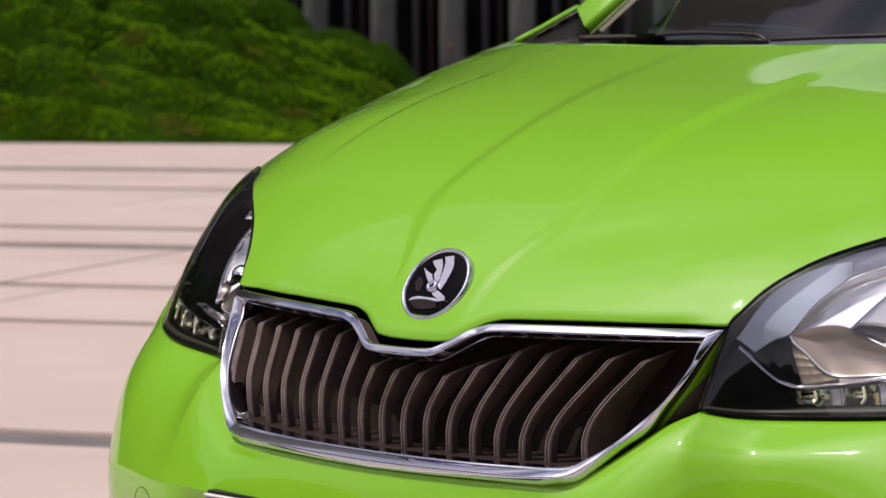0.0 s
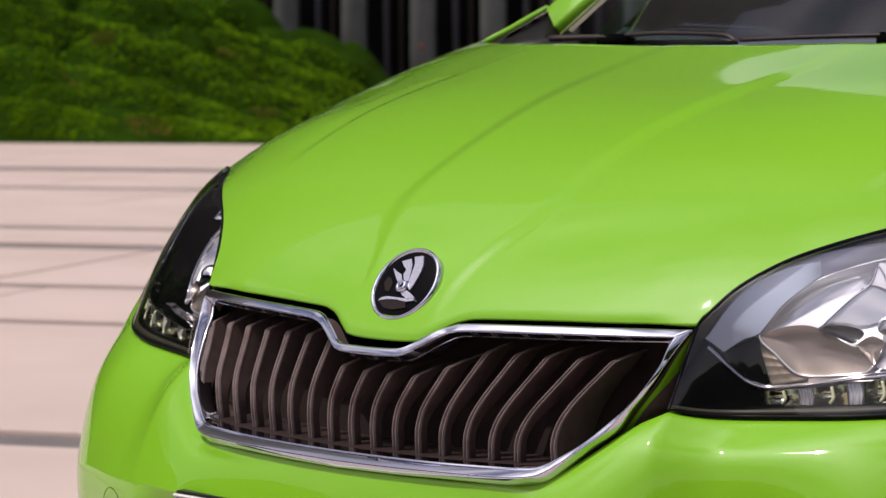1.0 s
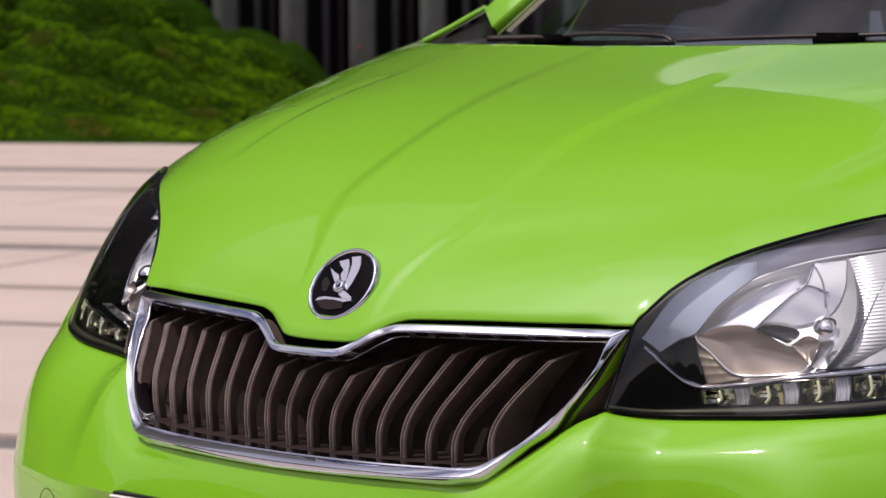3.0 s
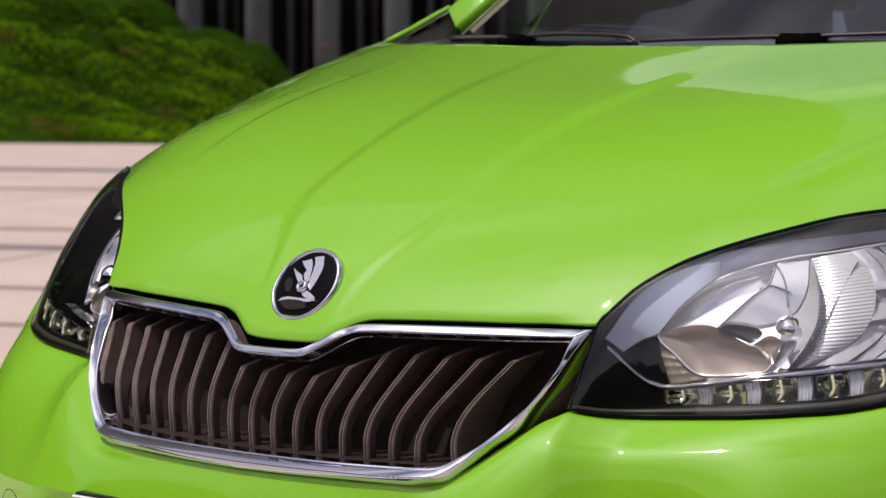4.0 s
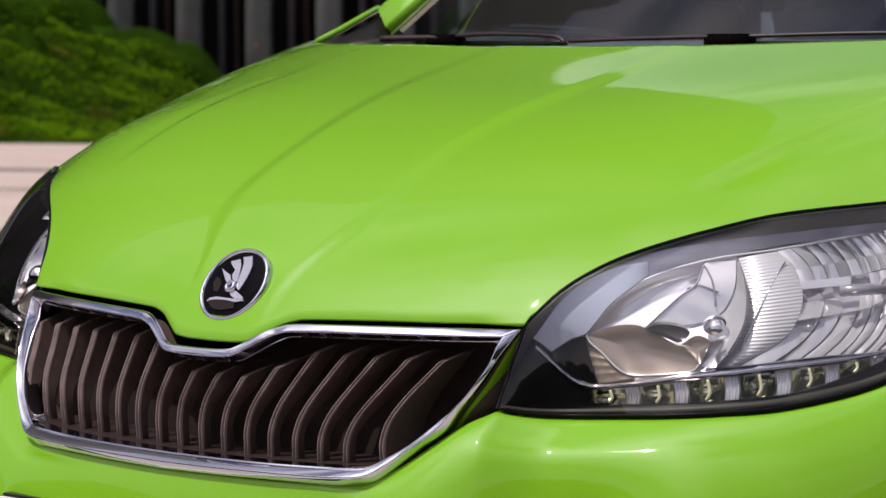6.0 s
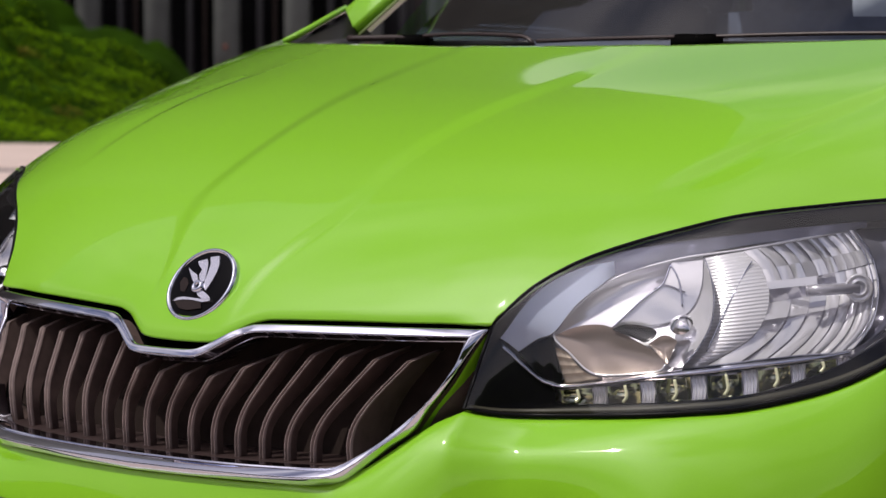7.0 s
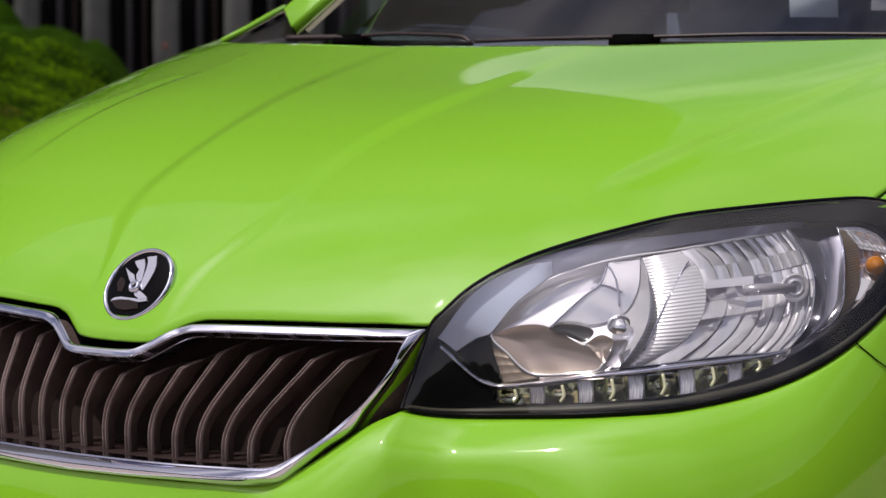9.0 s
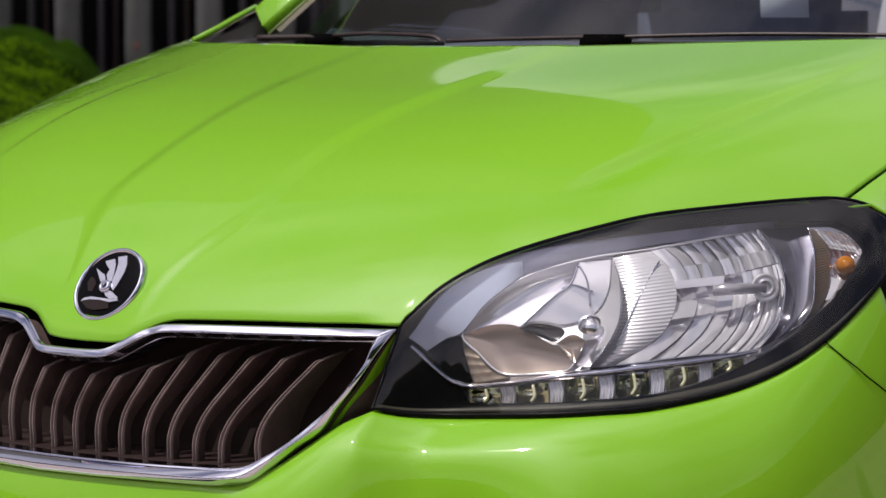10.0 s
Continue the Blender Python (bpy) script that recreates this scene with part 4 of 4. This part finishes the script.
    part("wing_strip", tube([(s * .663, .935, 1.008), (s * .66, .985, 1.027), (s * .657, 1.03, 1.046), (s * .655, 1.065, 1.060)], .005, 10), PAINT, car)
    part("cowl_corner", grid([[(s * .655, .945, 1.000), (s * .655, 1.07, 1.045)], [(s * .56, .95, .995), (s * .60, 1.06, 1.018)]]), BLACK, car, thick=.003)
    wheel = part("wheel", lathe([(.20, -.085), (.265, -.09), (.283, -.07), (.285, 0), (.283, .07), (.265, .09), (.20, .085)], Matrix.Translation((s * .70, .62, .285)) @ Matrix.Rotation(radians(90), 4, "Y"), 48), RUBBER, car, "black tyre")
    part("rim", lathe([(.205, -.08), (.19, .06), (.16, .04), (.05, .05), (.001, .05)], Matrix.Translation((s * .70, .62, .285)) @ Matrix.Rotation(radians(90 * s), 4, "Y"), 48), RIM, wheel, "silver alloy rim")
    wheel = part("wheel", lathe([(.20, -.085), (.265, -.09), (.283, -.07), (.285, 0), (.283, .07), (.265, .09), (.20, .085)], Matrix.Translation((s * .70, 3.03, .285)) @ Matrix.Rotation(radians(90), 4, "Y"), 48), RUBBER, car, "black tyre")
    part("rim", lathe([(.205, -.08), (.19, .06), (.16, .04), (.05, .05), (.001, .05)], Matrix.Translation((s * .70, 3.03, .285)) @ Matrix.Rotation(radians(90 * s), 4, "Y"), 48), RIM, wheel, "silver alloy rim")

part("roof", flip_to(grid([[Vector((x, y, z - .05 * (x / .6) ** 2)) for x in (-.58, -.4, -.2, 0, .2, .4, .58)] for y, z in ((1.72, 1.43), (2.2, 1.475), (2.8, 1.46), (3.3, 1.40))]), Vector((0, 0, 1))), PAINT, car, thick=.004)
part("tailgate", flip_to(grid([[Vector((x, y - .1 * (x / .6) ** 2, z)) for x in (-.7, -.35, 0, .35, .7)] for y, z in ((3.48, 1.0), (3.56, .7), (3.56, .3))]), Vector((0, 1, 0))), PAINT, car, thick=.004)
hatch = part("rear_window", flip_to(grid([[Vector((x, y - .1 * (x / .6) ** 2, z)) for x in (-.6, -.3, 0, .3, .6)] for y, z in ((3.3, 1.40), (3.40, 1.2), (3.48, 1.0))]), Vector((0, 1, 0))), TINTED, car)
hatch.visible_shadow = False
part("headliner", flip_to(grid([[Vector((x, y, z - .045 - .05 * (x / .6) ** 2)) for x in (-.56, -.3, 0, .3, .56)] for y, z in ((1.80, 1.43), (2.2, 1.475), (2.8, 1.46), (3.25, 1.40))]), Vector((0, 0, -1))), LINING, car, "pale grey headliner")
part("underbody", box(-.68, .12, .20, .68, 3.4, .26, .01), VOID, car)

# windscreen, scuttle, dashboard and wipers
part("scuttle", grid([[Vector((x, .77 + .33 * x * x, .965)) for x in [-.66 + 1.32 * k / 30 for k in range(31)]], [Vector((x, .86 + .30 * x * x, .975)) for x in [-.66 + 1.32 * k / 30 for k in range(31)]],
                      [Vector((x, .985 + .27 * x * x, .992)) for x in [-.62 + 1.24 * k / 30 for k in range(31)]]]), BLACK, car, "black plastic scuttle panel", thick=.004)
screen = part("windscreen", flip_to(grid([[Vector((x * (.60 - .05 * t), .975 + .30 * (x * .60) ** 2 * (1 - .4 * t) + .74 * t, .994 + .43 * t + .056 * math.sin(math.pi * t))) for x in [-1 + 2 * k / 30 for k in range(31)]] for t in [j / 12 for j in range(13)]]), Vector((0, -1, 1))), SCREEN, car, "clear windscreen reflecting the sky")
screen.visible_shadow = False
part("dashboard", grid([[Vector((x, 1.03 + .2 * x * x, .985)) for x in (-.6, -.3, 0, .3, .6)], [Vector((x, 1.25, 1.01)) for x in (-.6, -.3, 0, .3, .6)], [Vector((x, 1.5, .99)) for x in (-.6, -.3, 0, .3, .6)], [Vector((x, 1.52, .7)) for x in (-.6, -.3, 0, .3, .6)]]), DASH, car)
for s in (-1, 1):
    seat = part("seat", box(s * .34 - .22, 1.95, .5, s * .34 + .22, 2.08, 1.12, .05), DASH, car)
    part("headrest", box(s * .34 - .12, 1.98, 1.14, s * .34 + .12, 2.06, 1.30, .03), DASH, seat)

part("rear_bench", box(-.60, 2.72, .45, .60, 2.9, 1.0, .05), DASH, car)


def wiper(pivot, tip):
    """A flat arm with a squared boot over its spindle, a hooked end and a rubber blade below it."""
    a, b = Vector(pivot), Vector(tip)
    d = (b - a).normalized()
    arm = part("wiper", tube(spline([a, a.lerp(b, .35) + Vector((0, 0, .004)), a.lerp(b, .7) + Vector((0, 0, .003)), b - d * .02, b + Vector((0, 0, -.010))], 30), .0034, 10, .8), BROWN, car, "dark wiper arm and blade")
    part("spindle_boot", box(-.030, -.014, -.018, .034, .016, .004, .005), VOID, arm).matrix_world = Matrix.Translation(a) @ d.to_track_quat("X", "Z").to_matrix().to_4x4()
    L = (b - a).length
    part("wiper_blade", box(-.46 * L, -.005, -.007, .44 * L, .005, .003, .002), BLACK, arm).matrix_world = Matrix.Translation(a.lerp(b, .5) + Vector((0, .010, -.008))) @ d.to_track_quat("X", "Z").to_matrix().to_4x4()


wiper((-.440, .960, 1.0135), (-.17, .885, 1.011))
wiper((.092, .876, 1.009), (.60, .985, 1.008))
part("wiper_rail", tube(spline([(-.16, .880, 1.005), (-.05, .870, 1.0075), (.10, .872, 1.0095)], 16), .004, 8, .7), BROWN, car)
part("wiper_rail", tube(spline([(-.56, .960, 1.012), (-.48, .960, 1.0125), (-.42, .955, 1.012)], 12), .005, 8, .9), BROWN, car)

# pale card that stands in for a pale block reflected in the windscreen
paper = part("pale_card", box(0, -.0006, 0, .066, .0006, .075), WHITE, None)
paper.matrix_world = Matrix.Translation((.152, 1.175, 1.040)) @ Matrix.Rotation(radians(39), 4, "Z") @ Matrix.Rotation(radians(-20), 4, "X")
tagged(paper, "pale card added for a pale reflection in the windscreen", "paper")

# ------------------------------------------------------------------ paving, last
BANDS = [(-6.0, .2), (-3.0, .2), (0.6, .2), (3.53, .22), (6.36, .13), (7.88, .16), (10.28, .42), (11.78, .26), (16.72, .40), (20.45, .85), (28.8, .3)]
rnd = random.Random(11)
slab_meshes = {}
for (n0, w0), (n1, w1) in zip(BANDS, BANDS[1:]):
    lo, hi = n0 + w0 / 2, n1 - w1 / 2
    m = max(1, round((hi - lo) / 2.9))
    for r in range(m):
        b0, b1 = lo + (hi - lo) * r / m, lo + (hi - lo) * (r + 1) / m
        key = round(b1 - b0, 3)
        if key not in slab_meshes:
            bm = box(-1.495, 0.004, -.10, 1.495, key - .004, 0, .006)
            me = bpy.data.meshes.new("paving_slab")
            bm.to_mesh(me)
            bm.free()
            me.materials.append(STONE)
            slab_meshes[key] = me
        shift = rnd.uniform(0, 3)
        for k in range(-11, 4):
            ob = new("paving_slab", slab_meshes[key])
            ob.parent = ground
            ob.matrix_world = Matrix.Translation(ALONG * (k * 3.0 + shift) + ACROSS * b0 + Vector((0, 0, rnd.uniform(-.002, .0)))) @ Matrix.Rotation(BAND, 4, "Z")
bm = bmesh.new()
for a0, a1, b0, b1 in ((-120, -36, -6, 29.4), (12.5, 120, -6, 29.4), (-120, 120, -90, -6.2), (-34, -9, 29.9, 30.0)):
    if a1 - a0 < 30:
        continue
    b = b0
    while b < b1 - .5:
        e = min(b1, b + 4.3)
        q = [bm.verts.new(ALONG * a + ACROSS * c + Vector((0, 0, -.001))) for a, c in ((a0, b + .1), (a1, b + .1), (a1, e - .1), (a0, e - .1))]
        bm.faces.new(q)
        b = e
rest = part("outer_paving", flip_to(bm, Vector((0, 0, 1))), STONE, smooth=False)
rest.parent = ground
tagged(rest, kind="stuff")
